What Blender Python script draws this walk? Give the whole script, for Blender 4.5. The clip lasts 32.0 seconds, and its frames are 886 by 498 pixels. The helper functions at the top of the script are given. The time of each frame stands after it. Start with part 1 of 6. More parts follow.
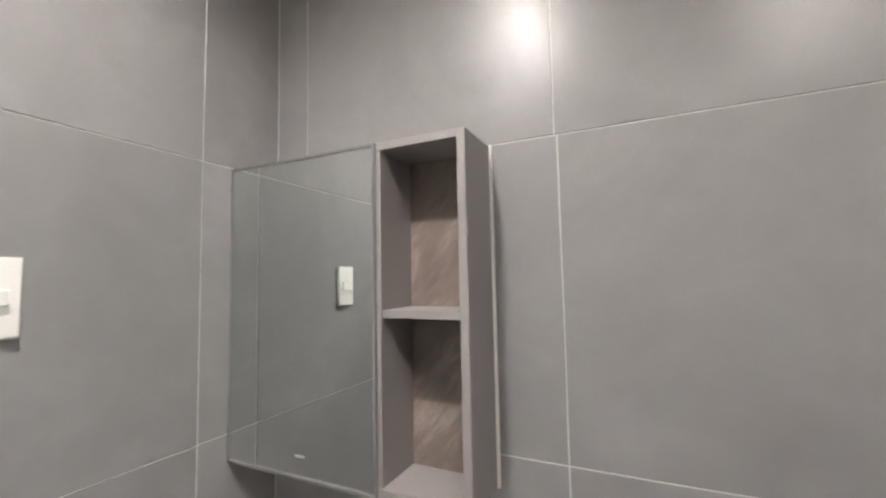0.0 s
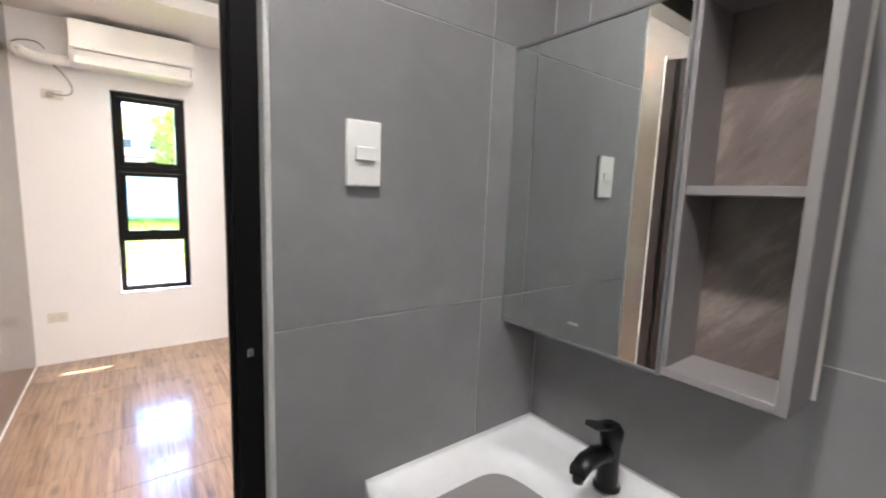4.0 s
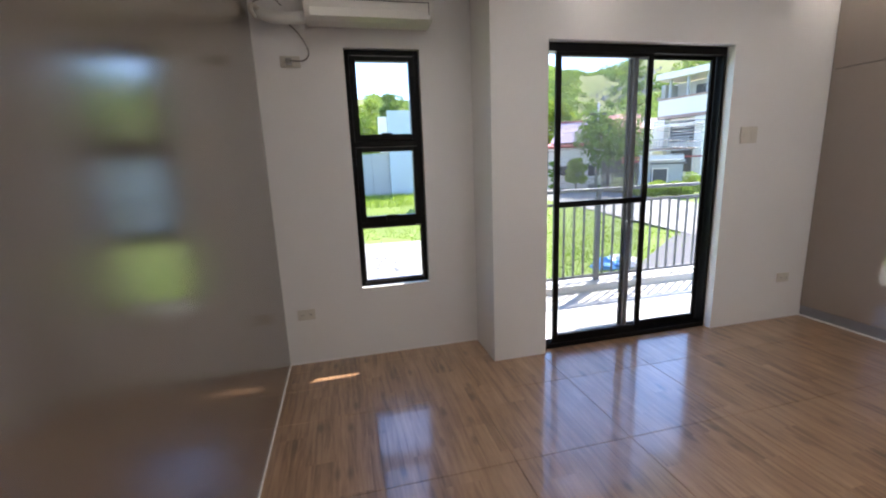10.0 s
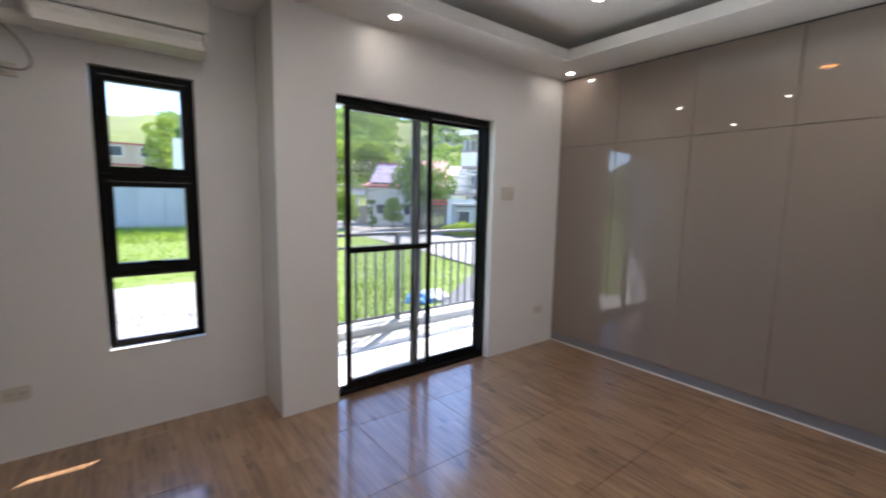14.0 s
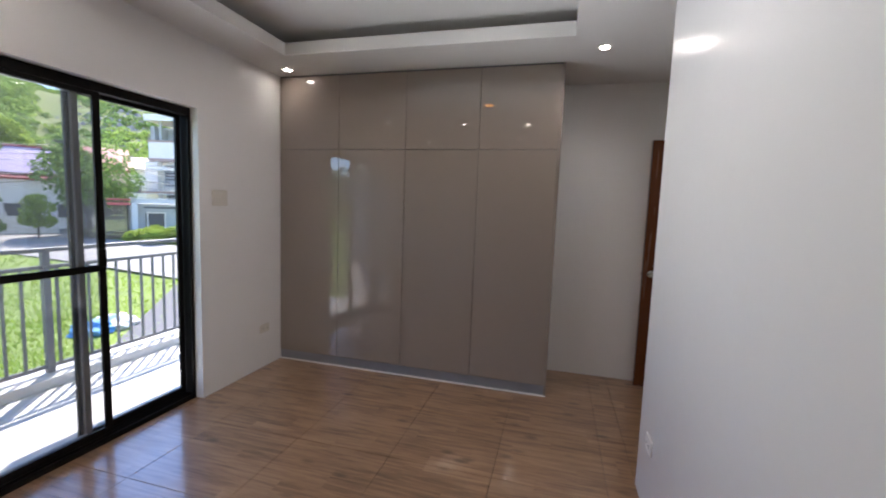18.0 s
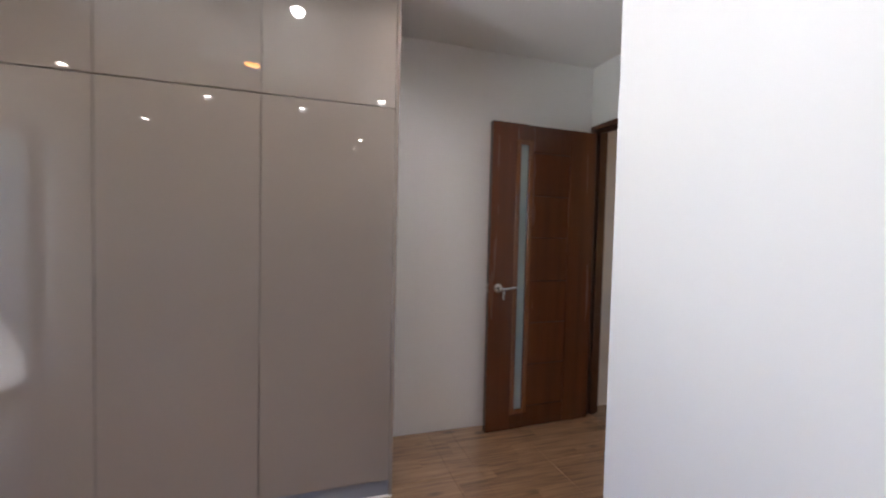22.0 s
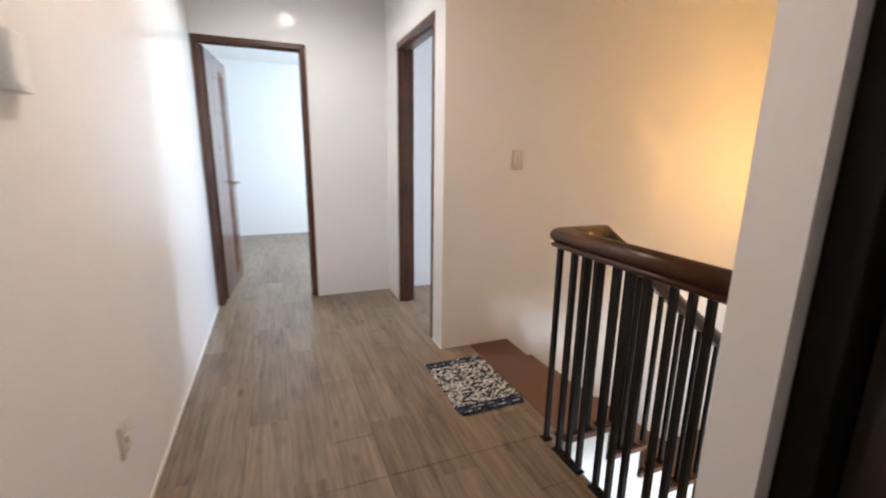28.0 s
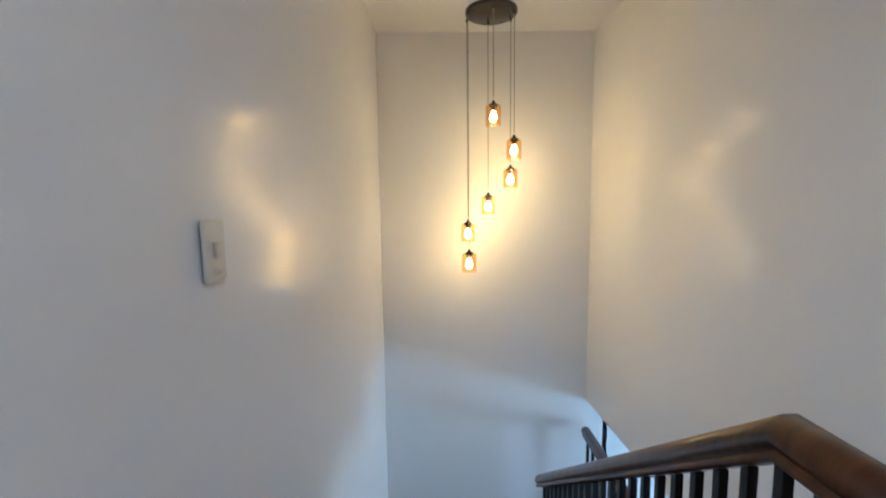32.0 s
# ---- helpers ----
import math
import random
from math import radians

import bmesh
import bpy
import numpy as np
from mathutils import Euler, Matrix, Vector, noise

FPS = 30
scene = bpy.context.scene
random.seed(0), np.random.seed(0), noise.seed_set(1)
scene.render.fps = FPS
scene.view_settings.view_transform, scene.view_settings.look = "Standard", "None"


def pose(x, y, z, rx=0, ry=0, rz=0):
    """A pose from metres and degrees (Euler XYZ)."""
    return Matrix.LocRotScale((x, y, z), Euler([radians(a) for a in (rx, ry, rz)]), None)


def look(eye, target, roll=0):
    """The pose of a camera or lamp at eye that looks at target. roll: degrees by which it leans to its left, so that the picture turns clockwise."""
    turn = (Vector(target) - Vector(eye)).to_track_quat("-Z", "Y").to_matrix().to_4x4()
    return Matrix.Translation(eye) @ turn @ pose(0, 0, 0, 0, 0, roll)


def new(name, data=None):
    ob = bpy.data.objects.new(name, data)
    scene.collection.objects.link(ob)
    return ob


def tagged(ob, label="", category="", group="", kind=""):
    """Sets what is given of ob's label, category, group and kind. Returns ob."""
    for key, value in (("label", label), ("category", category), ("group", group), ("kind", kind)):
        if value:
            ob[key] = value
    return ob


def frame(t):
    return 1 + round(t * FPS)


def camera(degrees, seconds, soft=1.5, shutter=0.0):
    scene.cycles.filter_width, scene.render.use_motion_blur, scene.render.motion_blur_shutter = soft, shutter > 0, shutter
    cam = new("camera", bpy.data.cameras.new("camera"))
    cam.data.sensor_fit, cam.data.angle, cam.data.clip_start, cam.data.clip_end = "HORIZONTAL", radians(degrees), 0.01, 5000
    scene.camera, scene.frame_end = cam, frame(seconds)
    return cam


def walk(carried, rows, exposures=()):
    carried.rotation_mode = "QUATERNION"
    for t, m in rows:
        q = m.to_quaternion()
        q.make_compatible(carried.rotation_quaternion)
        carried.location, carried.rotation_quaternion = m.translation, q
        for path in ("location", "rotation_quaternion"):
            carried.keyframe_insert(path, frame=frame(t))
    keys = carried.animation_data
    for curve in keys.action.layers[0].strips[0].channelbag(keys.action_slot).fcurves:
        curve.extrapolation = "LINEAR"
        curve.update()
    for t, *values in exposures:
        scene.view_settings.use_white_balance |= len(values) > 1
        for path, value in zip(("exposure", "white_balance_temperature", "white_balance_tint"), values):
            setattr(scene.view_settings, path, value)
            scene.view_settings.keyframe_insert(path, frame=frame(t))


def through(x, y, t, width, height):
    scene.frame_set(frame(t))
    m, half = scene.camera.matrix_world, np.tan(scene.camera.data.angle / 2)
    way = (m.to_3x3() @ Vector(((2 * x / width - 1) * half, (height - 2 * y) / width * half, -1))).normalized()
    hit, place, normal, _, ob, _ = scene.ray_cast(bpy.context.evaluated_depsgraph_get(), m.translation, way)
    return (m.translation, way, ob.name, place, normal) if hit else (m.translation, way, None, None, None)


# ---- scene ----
cam = camera(93.2, 32.0, soft=2.0, shutter=0.5)
PATH = [
    (0, (0.235, 0.245, 1.492), (2.032, 1.113, 1.633), -1.1),
    (0.5, (0.24, 0.265, 1.478), (1.96, 1.283, 1.546), -0.4),
    (1, (0.238, 0.278, 1.469), (1.912, 1.373, 1.468), -0.2),
    (1.5, (0.234, 0.286, 1.453), (1.868, 1.438, 1.393), -0.0),
    (2, (0.217, 0.297, 1.44), (1.815, 1.494, 1.332), 0.4),
    (2.5, (0.198, 0.304, 1.421), (1.74, 1.569, 1.266), 1.0),
    (3, (0.193, 0.312, 1.413), (1.655, 1.665, 1.222), 1.7),
    (3.5, (0.157, 0.338, 1.41), (1.489, 1.813, 1.187), 2.0),
    (5.5, (0.12, 0.416, 1.389), (0.828, 2.254, 1.043), 2.0),
    (6, (0.074, 0.439, 1.371), (0.582, 2.338, 1.004), 2.1),
    (6.5, (0.032, 0.441, 1.340), (0.392, 2.369, 0.949), 2.5),
    (7, (0.026, 0.460, 1.330), (0.271, 2.400, 0.910), 2.2),
    (7.5, (-0.001, 0.607, 1.305), (0.192, 2.549, 0.870), 1.5),
    (8, (0.002, 0.784, 1.298), (0.170, 2.725, 0.848), 0.6),
    (8.5, (-0.031, 1.000, 1.317), (0.158, 2.937, 0.856), -0.9),
    (9, (-0.033, 1.229, 1.352), (0.218, 3.163, 0.911), -2.0),
    (9.5, (-0.084, 1.494, 1.35), (0.263, 3.418, 0.929), -2.5),
    (10, (-0.029, 1.67, 1.371), (0.42, 3.578, 0.971), -2.3),
    (10.5, (0.067, 1.804, 1.399), (0.543, 3.711, 1.029), -1.5),
    (11, (0.088, 1.858, 1.383), (0.48, 3.789, 1.041), -0.8),
    (11.5, (0.078, 1.886, 1.375), (0.379, 3.833, 1.028), -0.4),
    (12, (0.068, 1.907, 1.375), (0.338, 3.856, 1.018), -0.2),
    (12.5, (0.053, 1.897, 1.341), (0.425, 3.828, 0.976), 0.4),
    (13, (0.075, 1.834, 1.398), (0.675, 3.71, 1.048), 1.1),
    (13.5, (0.115, 1.653, 1.42), (1.016, 3.416, 1.137), 1.3),
    (14, (0.156, 1.583, 1.439), (1.368, 3.156, 1.197), 1.1),
    (14.5, (0.163, 1.581, 1.454), (1.662, 2.89, 1.255), 0.7),
    (15, (0.193, 1.539, 1.46), (1.869, 2.618, 1.294), 0.0),
    (15.5, (0.234, 1.482, 1.479), (1.994, 2.418, 1.315), -0.2),
    (17.5, (0.306, 1.711, 1.475), (2.184, 2.365, 1.264), 1.8),
    (18, (0.303, 1.773, 1.478), (2.224, 2.293, 1.281), 2.1),
    (18.5, (0.277, 1.812, 1.462), (2.224, 2.225, 1.267), 2.2),
    (19, (0.266, 1.851, 1.447), (2.225, 2.202, 1.255), 2.1),
    (19.5, (0.264, 1.901, 1.44), (2.232, 2.205, 1.251), 1.9),
    (20, (0.37, 1.936, 1.428), (2.346, 2.185, 1.246), 1.5),
    (20.5, (0.639, 2.022, 1.414), (2.628, 2.175, 1.268), 1.1),
    (21, (0.916, 2.156, 1.38), (2.91, 2.056, 1.27), 2.0),
    (21.5, (1.247, 2.177, 1.378), (3.219, 1.856, 1.283), 1.9),
    (22, (1.588, 2.213, 1.343), (3.488, 1.592, 1.267), 1.4),
    (22.5, (1.933, 2.266, 1.392), (3.686, 1.314, 1.252), 0.8),
    (23, (2.254, 2.259, 1.402), (3.835, 1.043, 1.258), 0.1),
    (23.5, (2.645, 2.188, 1.35), (3.935, 0.667, 1.209), -0.6),
    (24, (2.830, 1.934, 1.338), (4.029, 0.345, 1.142), 0.8),
    (24.5, (3.158, 1.759, 1.325), (4.116, 0.019, 1.095), 0.7),
    (25, (3.391, 1.474, 1.305), (4.084, -0.383, 1.041), 2.2),
    (25.5, (3.590, 1.233, 1.292), (4.036, -0.695, 1.004), 2.2),
    (27.5, (3.842, 0.041, 1.286), (3.388, -1.861, 0.866), 1.4),
    (28, (3.807, -0.333, 1.282), (3.084, -2.145, 0.843), 0.8),
    (28.5, (3.776, -0.676, 1.221), (2.787, -2.353, 0.763), 0.4),
    (29, (3.743, -1.016, 1.208), (2.528, -2.538, 0.753), -0.6),
    (29.5, (3.579, -1.327, 1.215), (2.121, -2.628, 0.788), -1.4),
    (30, (3.47, -1.572, 1.229), (1.806, -2.61, 0.841), -2.1),
    (30.5, (3.385, -1.830, 1.269), (1.571, -2.597, 0.926), -2.4),
    (31, (3.256, -2.002, 1.277), (1.338, -2.489, 0.985), -2.1),
    (31.5, (3.139, -2.144, 1.294), (1.166, -2.360, 1.045), -1.3),
    (32, (3.150, -2.303, 1.343), (1.160, -2.307, 1.140), -0.7),
]
walk(cam, [(t, look(eye, target, roll)) for t, eye, target, roll in PATH],
     [(0, 5.08, 7350, 17), (2, 4.93, 7350, 17), (3.5, 4.8, 7150, 17), (5.5, 3.95, 6450, 14), (7, 3.8, 6600, 14), (8.2, 3.6, 6550, 14), (10, 2.55, 6800, 15),
      (13, 2.35, 6850, 15), (15, 2.57, 6500, 15), (19, 2.35, 6650, 17), (21, 2.55, 6500, 17), (23, 3.42, 6600, 17), (24, 3.6, 6350, 16), (25, 3.8, 6300, 15), (28, 3.62, 6450, 15),
      (29, 3.3, 6780, 20), (30, 3.03, 6100, 11), (31, 2.95, 5350, 8), (32, 3.12, 4500, 2)])

# ---- world and sun ----
SUN_DIR = Vector((0.66, 0.49, 1.0)).normalized()
world = bpy.data.worlds.new("world")
scene.world = world
world.use_nodes = True
wn = world.node_tree
sky = wn.nodes.new("ShaderNodeTexSky")
sky.sky_type = "NISHITA"
sky.sun_disc = False
sky.air_density = 0.75
sky.ozone_density = 5.0
sky.dust_density = 0.0
sky.sun_elevation = math.asin(SUN_DIR.z)
sky.sun_rotation = math.atan2(SUN_DIR.x, SUN_DIR.y)
wn.links.new(sky.outputs[0], wn.nodes["Background"].inputs[0])
wn.nodes["Background"].inputs[1].default_value = 0.15
sun = new("sun", bpy.data.lights.new("sun", "SUN"))
sun.data.energy = 2.9
sun.data.angle = radians(0.5)
sun.data.color = (1.0, 0.96, 0.9)
sun.matrix_world = look((0, 0, 30), Vector((0, 0, 30)) - SUN_DIR)

# ---- materials ----
def mat(name, color, rough=0.5, metal=0.0, var=0.0, scale=3.0, bump=0.0, bscale=60.0, spec=0.5, coat=0.0, vary=0.0, stretch=(1, 1, 1), coat_ior=1.5):
    """A procedural surface: colour varied by noise at two scales, with fine relief."""
    m = bpy.data.materials.new(name)
    m.use_nodes = True
    nt = m.node_tree
    b = nt.nodes["Principled BSDF"]
    b.inputs["Base Color"].default_value = (*color, 1)
    b.inputs["Roughness"].default_value = rough
    b.inputs["Metallic"].default_value = metal
    b.inputs["Specular IOR Level"].default_value = spec
    b.inputs["Coat Weight"].default_value = coat
    b.inputs["Coat Roughness"].default_value = min(0.05, rough)
    b.inputs["Coat IOR"].default_value = coat_ior
    if var or bump or vary:
        tc = nt.nodes.new("ShaderNodeNewGeometry")
        mp = nt.nodes.new("ShaderNodeMapping")
        mp.inputs["Scale"].default_value = stretch
        nt.links.new(tc.outputs["Position"], mp.inputs["Vector"])
    if var or vary:
        n1 = nt.nodes.new("ShaderNodeTexNoise")
        n1.inputs["Scale"].default_value = scale
        n1.inputs["Detail"].default_value = 4
        n1.inputs["Roughness"].default_value = 0.5
        nt.links.new(mp.outputs[0], n1.inputs["Vector"])
        mr = nt.nodes.new("ShaderNodeMapRange")
        mr.inputs["From Min"].default_value = 0.0
        mr.inputs["From Max"].default_value = 1.0
        mr.inputs["To Min"].default_value = 1 - var
        mr.inputs["To Max"].default_value = 1 + var
        nt.links.new(n1.outputs["Fac"], mr.inputs["Value"])
        hsv = nt.nodes.new("ShaderNodeHueSaturation")
        hsv.inputs["Color"].default_value = (*color, 1)
        out = mr.outputs[0]
        if vary:
            oi = nt.nodes.new("ShaderNodeObjectInfo")
            m2 = nt.nodes.new("ShaderNodeMapRange")
            m2.inputs["To Min"].default_value = 1 - vary
            m2.inputs["To Max"].default_value = 1 + vary
            nt.links.new(oi.outputs["Random"], m2.inputs["Value"])
            mu = nt.nodes.new("ShaderNodeMath")
            mu.operation = "MULTIPLY"
            nt.links.new(out, mu.inputs[0])
            nt.links.new(m2.outputs[0], mu.inputs[1])
            out = mu.outputs[0]
        nt.links.new(out, hsv.inputs["Value"])
        nt.links.new(hsv.outputs[0], b.inputs["Base Color"])
        rr = nt.nodes.new("ShaderNodeMapRange")
        rr.inputs["From Min"].default_value = 0.0
        rr.inputs["From Max"].default_value = 1.0
        rr.inputs["To Min"].default_value = rough * 0.85
        rr.inputs["To Max"].default_value = min(1, rough * 1.15)
        nt.links.new(n1.outputs["Fac"], rr.inputs["Value"])
        nt.links.new(rr.outputs[0], b.inputs["Roughness"])
    if bump:
        n2 = nt.nodes.new("ShaderNodeTexNoise")
        n2.inputs["Scale"].default_value = bscale
        n2.inputs["Detail"].default_value = 4
        nt.links.new(mp.outputs[0], n2.inputs["Vector"])
        bp = nt.nodes.new("ShaderNodeBump")
        bp.inputs["Strength"].default_value = bump
        bp.inputs["Distance"].default_value = 0.01
        nt.links.new(n2.outputs["Fac"], bp.inputs["Height"])
        nt.links.new(bp.outputs[0], b.inputs["Normal"])
    return m


def wood_mat(name, dark, mid, light, rough, plank, grain_axis="Y", coat=0.0, length=1.2, tone=0.12, knots=True):
    """Wood look: planks of the given width along one axis, each its own tone, with streaked grain and small knots."""
    m = bpy.data.materials.new(name)
    m.use_nodes = True
    nt = m.node_tree
    N, L = nt.nodes, nt.links
    b = N["Principled BSDF"]
    geo = N.new("ShaderNodeNewGeometry")
    sep = N.new("ShaderNodeSeparateXYZ")
    L.new(geo.outputs["Position"], sep.inputs[0])
    across, along = {"Y": ("X", "Y"), "X": ("Y", "X"), "Z": ("Y", "Z")}[grain_axis]

    def math_node(op, a, v):
        n = N.new("ShaderNodeMath")
        n.operation = op
        if hasattr(a, "node"):
            L.new(a, n.inputs[0])
        else:
            n.inputs[0].default_value = a
        if hasattr(v, "node"):
            L.new(v, n.inputs[1])
        else:
            n.inputs[1].default_value = v
        return n.outputs[0]

    row = math_node("FLOOR", math_node("DIVIDE", sep.outputs[across], plank), 0)
    shift = math_node("MULTIPLY", row, 0.377)
    col = math_node("FLOOR", math_node("ADD", math_node("DIVIDE", sep.outputs[along], length), shift), 0)
    cell = N.new("ShaderNodeCombineXYZ")
    L.new(row, cell.inputs[0])
    L.new(col, cell.inputs[1])
    wn_ = N.new("ShaderNodeTexWhiteNoise")
    wn_.noise_dimensions = "2D"
    L.new(cell.outputs[0], wn_.inputs["Vector"])
    grain = N.new("ShaderNodeCombineXYZ")
    L.new(math_node("MULTIPLY", sep.outputs[across], 26.0), grain.inputs[0])
    L.new(math_node("MULTIPLY", sep.outputs[along], 1.5), grain.inputs[1])
    L.new(math_node("MULTIPLY", wn_.outputs["Value"], 37.0), grain.inputs[2])
    n1 = N.new("ShaderNodeTexNoise")
    n1.inputs["Scale"].default_value = 1.6
    n1.inputs["Detail"].default_value = 9
    n1.inputs["Roughness"].default_value = 0.68
    n1.inputs["Distortion"].default_value = 0.5
    L.new(grain.outputs[0], n1.inputs["Vector"])
    soft = N.new("ShaderNodeCombineXYZ")
    L.new(math_node("MULTIPLY", sep.outputs[across], 9.0), soft.inputs[0])
    L.new(math_node("MULTIPLY", sep.outputs[along], 3.2), soft.inputs[1])
    L.new(math_node("MULTIPLY", wn_.outputs["Value"], 11.0), soft.inputs[2])
    n2 = N.new("ShaderNodeTexNoise")
    n2.inputs["Scale"].default_value = 1.0
    n2.inputs["Detail"].default_value = 3
    L.new(soft.outputs[0], n2.inputs["Vector"])
    mixv = math_node("ADD", math_node("MULTIPLY", n1.outputs["Fac"], 0.72), math_node("MULTIPLY", n2.outputs["Fac"], 0.28))
    mixv = math_node("ADD", mixv, math_node("MULTIPLY", math_node("SUBTRACT", wn_.outputs["Value"], 0.5), tone))
    ramp = N.new("ShaderNodeValToRGB")
    e = ramp.color_ramp.elements
    e[0].position, e[0].color = 0.33, (*dark, 1)
    e[1].position, e[1].color = 0.66, (*light, 1)
    k = e.new(0.48)
    k.color = (*mid, 1)
    L.new(mixv, ramp.inputs[0])
    colour = ramp.outputs[0]
    if knots:
        vo = N.new("ShaderNodeTexVoronoi")
        vo.inputs["Scale"].default_value = 1.0
        kn = N.new("ShaderNodeCombineXYZ")
        L.new(math_node("MULTIPLY", sep.outputs[across], 8.0), kn.inputs[0])
        L.new(math_node("MULTIPLY", sep.outputs[along], 3.3), kn.inputs[1])
        L.new(kn.outputs[0], vo.inputs["Vector"])
        kr = N.new("ShaderNodeMapRange")
        kr.inputs["From Min"].default_value = 0.05
        kr.inputs["From Max"].default_value = 0.2
        kr.inputs["To Min"].default_value = 0.45
        kr.inputs["To Max"].default_value = 1.0
        L.new(vo.outputs["Distance"], kr.inputs["Value"])
        hs = N.new("ShaderNodeHueSaturation")
        L.new(colour, hs.inputs["Color"])
        L.new(kr.outputs[0], hs.inputs["Value"])
        colour = hs.outputs[0]
    L.new(colour, b.inputs["Base Color"])
    rr = N.new("ShaderNodeMapRange")
    rr.inputs["To Min"].default_value = rough * 1.25
    rr.inputs["To Max"].default_value = rough * 0.75
    L.new(n1.outputs["Fac"], rr.inputs["Value"])
    L.new(rr.outputs[0], b.inputs["Roughness"])
    b.inputs["Coat Weight"].default_value = coat
    b.inputs["Coat Roughness"].default_value = 0.08
    bp = N.new("ShaderNodeBump")
    bp.inputs["Strength"].default_value = 0.06
    bp.inputs["Distance"].default_value = 0.004
    L.new(n1.outputs["Fac"], bp.inputs["Height"])
    L.new(bp.outputs[0], b.inputs["Normal"])
    return m


def cloud_mat(name, dark, mid, light, rough, axes):
    """Clouded stone: two noises in stretched or turned axes, shifted from piece to piece."""
    m = bpy.data.materials.new(name)
    m.use_nodes = True
    N, L = m.node_tree.nodes, m.node_tree.links
    b = N["Principled BSDF"]
    geo = N.new("ShaderNodeNewGeometry")
    info = N.new("ShaderNodeObjectInfo")
    co = N.new("ShaderNodeCombineXYZ")
    for i, ax in enumerate(axes):
        d = N.new("ShaderNodeVectorMath")
        d.operation = "DOT_PRODUCT"
        d.inputs[1].default_value = ax
        L.new(geo.outputs["Position"], d.inputs[0])
        a = N.new("ShaderNodeMath")
        a.operation = "MULTIPLY_ADD"
        a.inputs[1].default_value = 19.0 + 7 * i
        L.new(info.outputs["Random"], a.inputs[0])
        L.new(d.outputs["Value"], a.inputs[2])
        L.new(a.outputs[0], co.inputs[i])
    fac = []
    for sc, det, dist in ((1.0, 6, 1.1), (4.5, 7, 0.6)):
        n = N.new("ShaderNodeTexNoise")
        n.inputs["Scale"].default_value = sc
        n.inputs["Detail"].default_value = det
        n.inputs["Roughness"].default_value = 0.6
        n.inputs["Distortion"].default_value = dist
        L.new(co.outputs[0], n.inputs["Vector"])
        fac.append(n)
    mx = N.new("ShaderNodeMix")
    mx.inputs["Factor"].default_value = 0.35
    L.new(fac[0].outputs["Fac"], mx.inputs["A"])
    L.new(fac[1].outputs["Fac"], mx.inputs["B"])
    ramp = N.new("ShaderNodeValToRGB")
    e = ramp.color_ramp.elements
    e[0].position, e[0].color = 0.24, (*dark, 1)
    e[1].position, e[1].color = 0.72, (*light, 1)
    e.new(0.5).color = (*mid, 1)
    L.new(mx.outputs["Result"], ramp.inputs[0])
    L.new(ramp.outputs[0], b.inputs["Base Color"])
    rr = N.new("ShaderNodeMapRange")
    rr.inputs["To Min"].default_value = rough * 0.7
    rr.inputs["To Max"].default_value = rough * 1.3
    L.new(fac[1].outputs["Fac"], rr.inputs["Value"])
    L.new(rr.outputs[0], b.inputs["Roughness"])
    bp = N.new("ShaderNodeBump")
    bp.inputs["Strength"].default_value = 0.03
    bp.inputs["Distance"].default_value = 0.01
    L.new(fac[1].outputs["Fac"], bp.inputs["Height"])
    L.new(bp.outputs[0], b.inputs["Normal"])
    return m


def glow_mat(name, color, strength):
    m = bpy.data.materials.new(name)
    m.use_nodes = True
    b = m.node_tree.nodes["Principled BSDF"]
    b.inputs["Base Color"].default_value = (*color, 1)
    b.inputs["Emission Color"].default_value = (*color, 1)
    b.inputs["Emission Strength"].default_value = strength
    return m


def glass_mat(name, color=(1, 1, 1), rough=0.0, veil=0.0):
    """Thin pane: mostly clear, with a real gloss and a pale veil put in for haze."""
    m = bpy.data.materials.new(name)
    m.use_nodes = True
    nt = m.node_tree
    nt.nodes.remove(nt.nodes["Principled BSDF"])
    tr = nt.nodes.new("ShaderNodeBsdfTransparent")
    tr.inputs[0].default_value = (*color, 1)
    gl = nt.nodes.new("ShaderNodeBsdfGlossy")
    gl.inputs["Roughness"].default_value = rough
    lw = nt.nodes.new("ShaderNodeLayerWeight")
    lw.inputs[0].default_value = 0.5
    pw = nt.nodes.new("ShaderNodeMath")
    pw.operation = "POWER"
    pw.inputs[1].default_value = 4.0
    nt.links.new(lw.outputs["Facing"], pw.inputs[0])
    fr = nt.nodes.new("ShaderNodeMath")
    fr.operation = "MULTIPLY_ADD"
    fr.inputs[1].default_value = 0.7
    fr.inputs[2].default_value = 0.035
    nt.links.new(pw.outputs[0], fr.inputs[0])
    mx = nt.nodes.new("ShaderNodeMixShader")
    nt.links.new(fr.outputs[0], mx.inputs[0])
    nt.links.new(tr.outputs[0], mx.inputs[1])
    nt.links.new(gl.outputs[0], mx.inputs[2])
    out = mx.outputs[0]
    if veil:
        df = nt.nodes.new("ShaderNodeBsdfTranslucent")
        df.inputs[0].default_value = (0.8, 0.8, 0.78, 1)
        dm = nt.nodes.new("ShaderNodeMixShader")
        dm.inputs[0].default_value = veil
        nt.links.new(out, dm.inputs[1])
        nt.links.new(df.outputs[0], dm.inputs[2])
        out = dm.outputs[0]
    nt.links.new(out, nt.nodes["Material Output"].inputs[0])
    return m


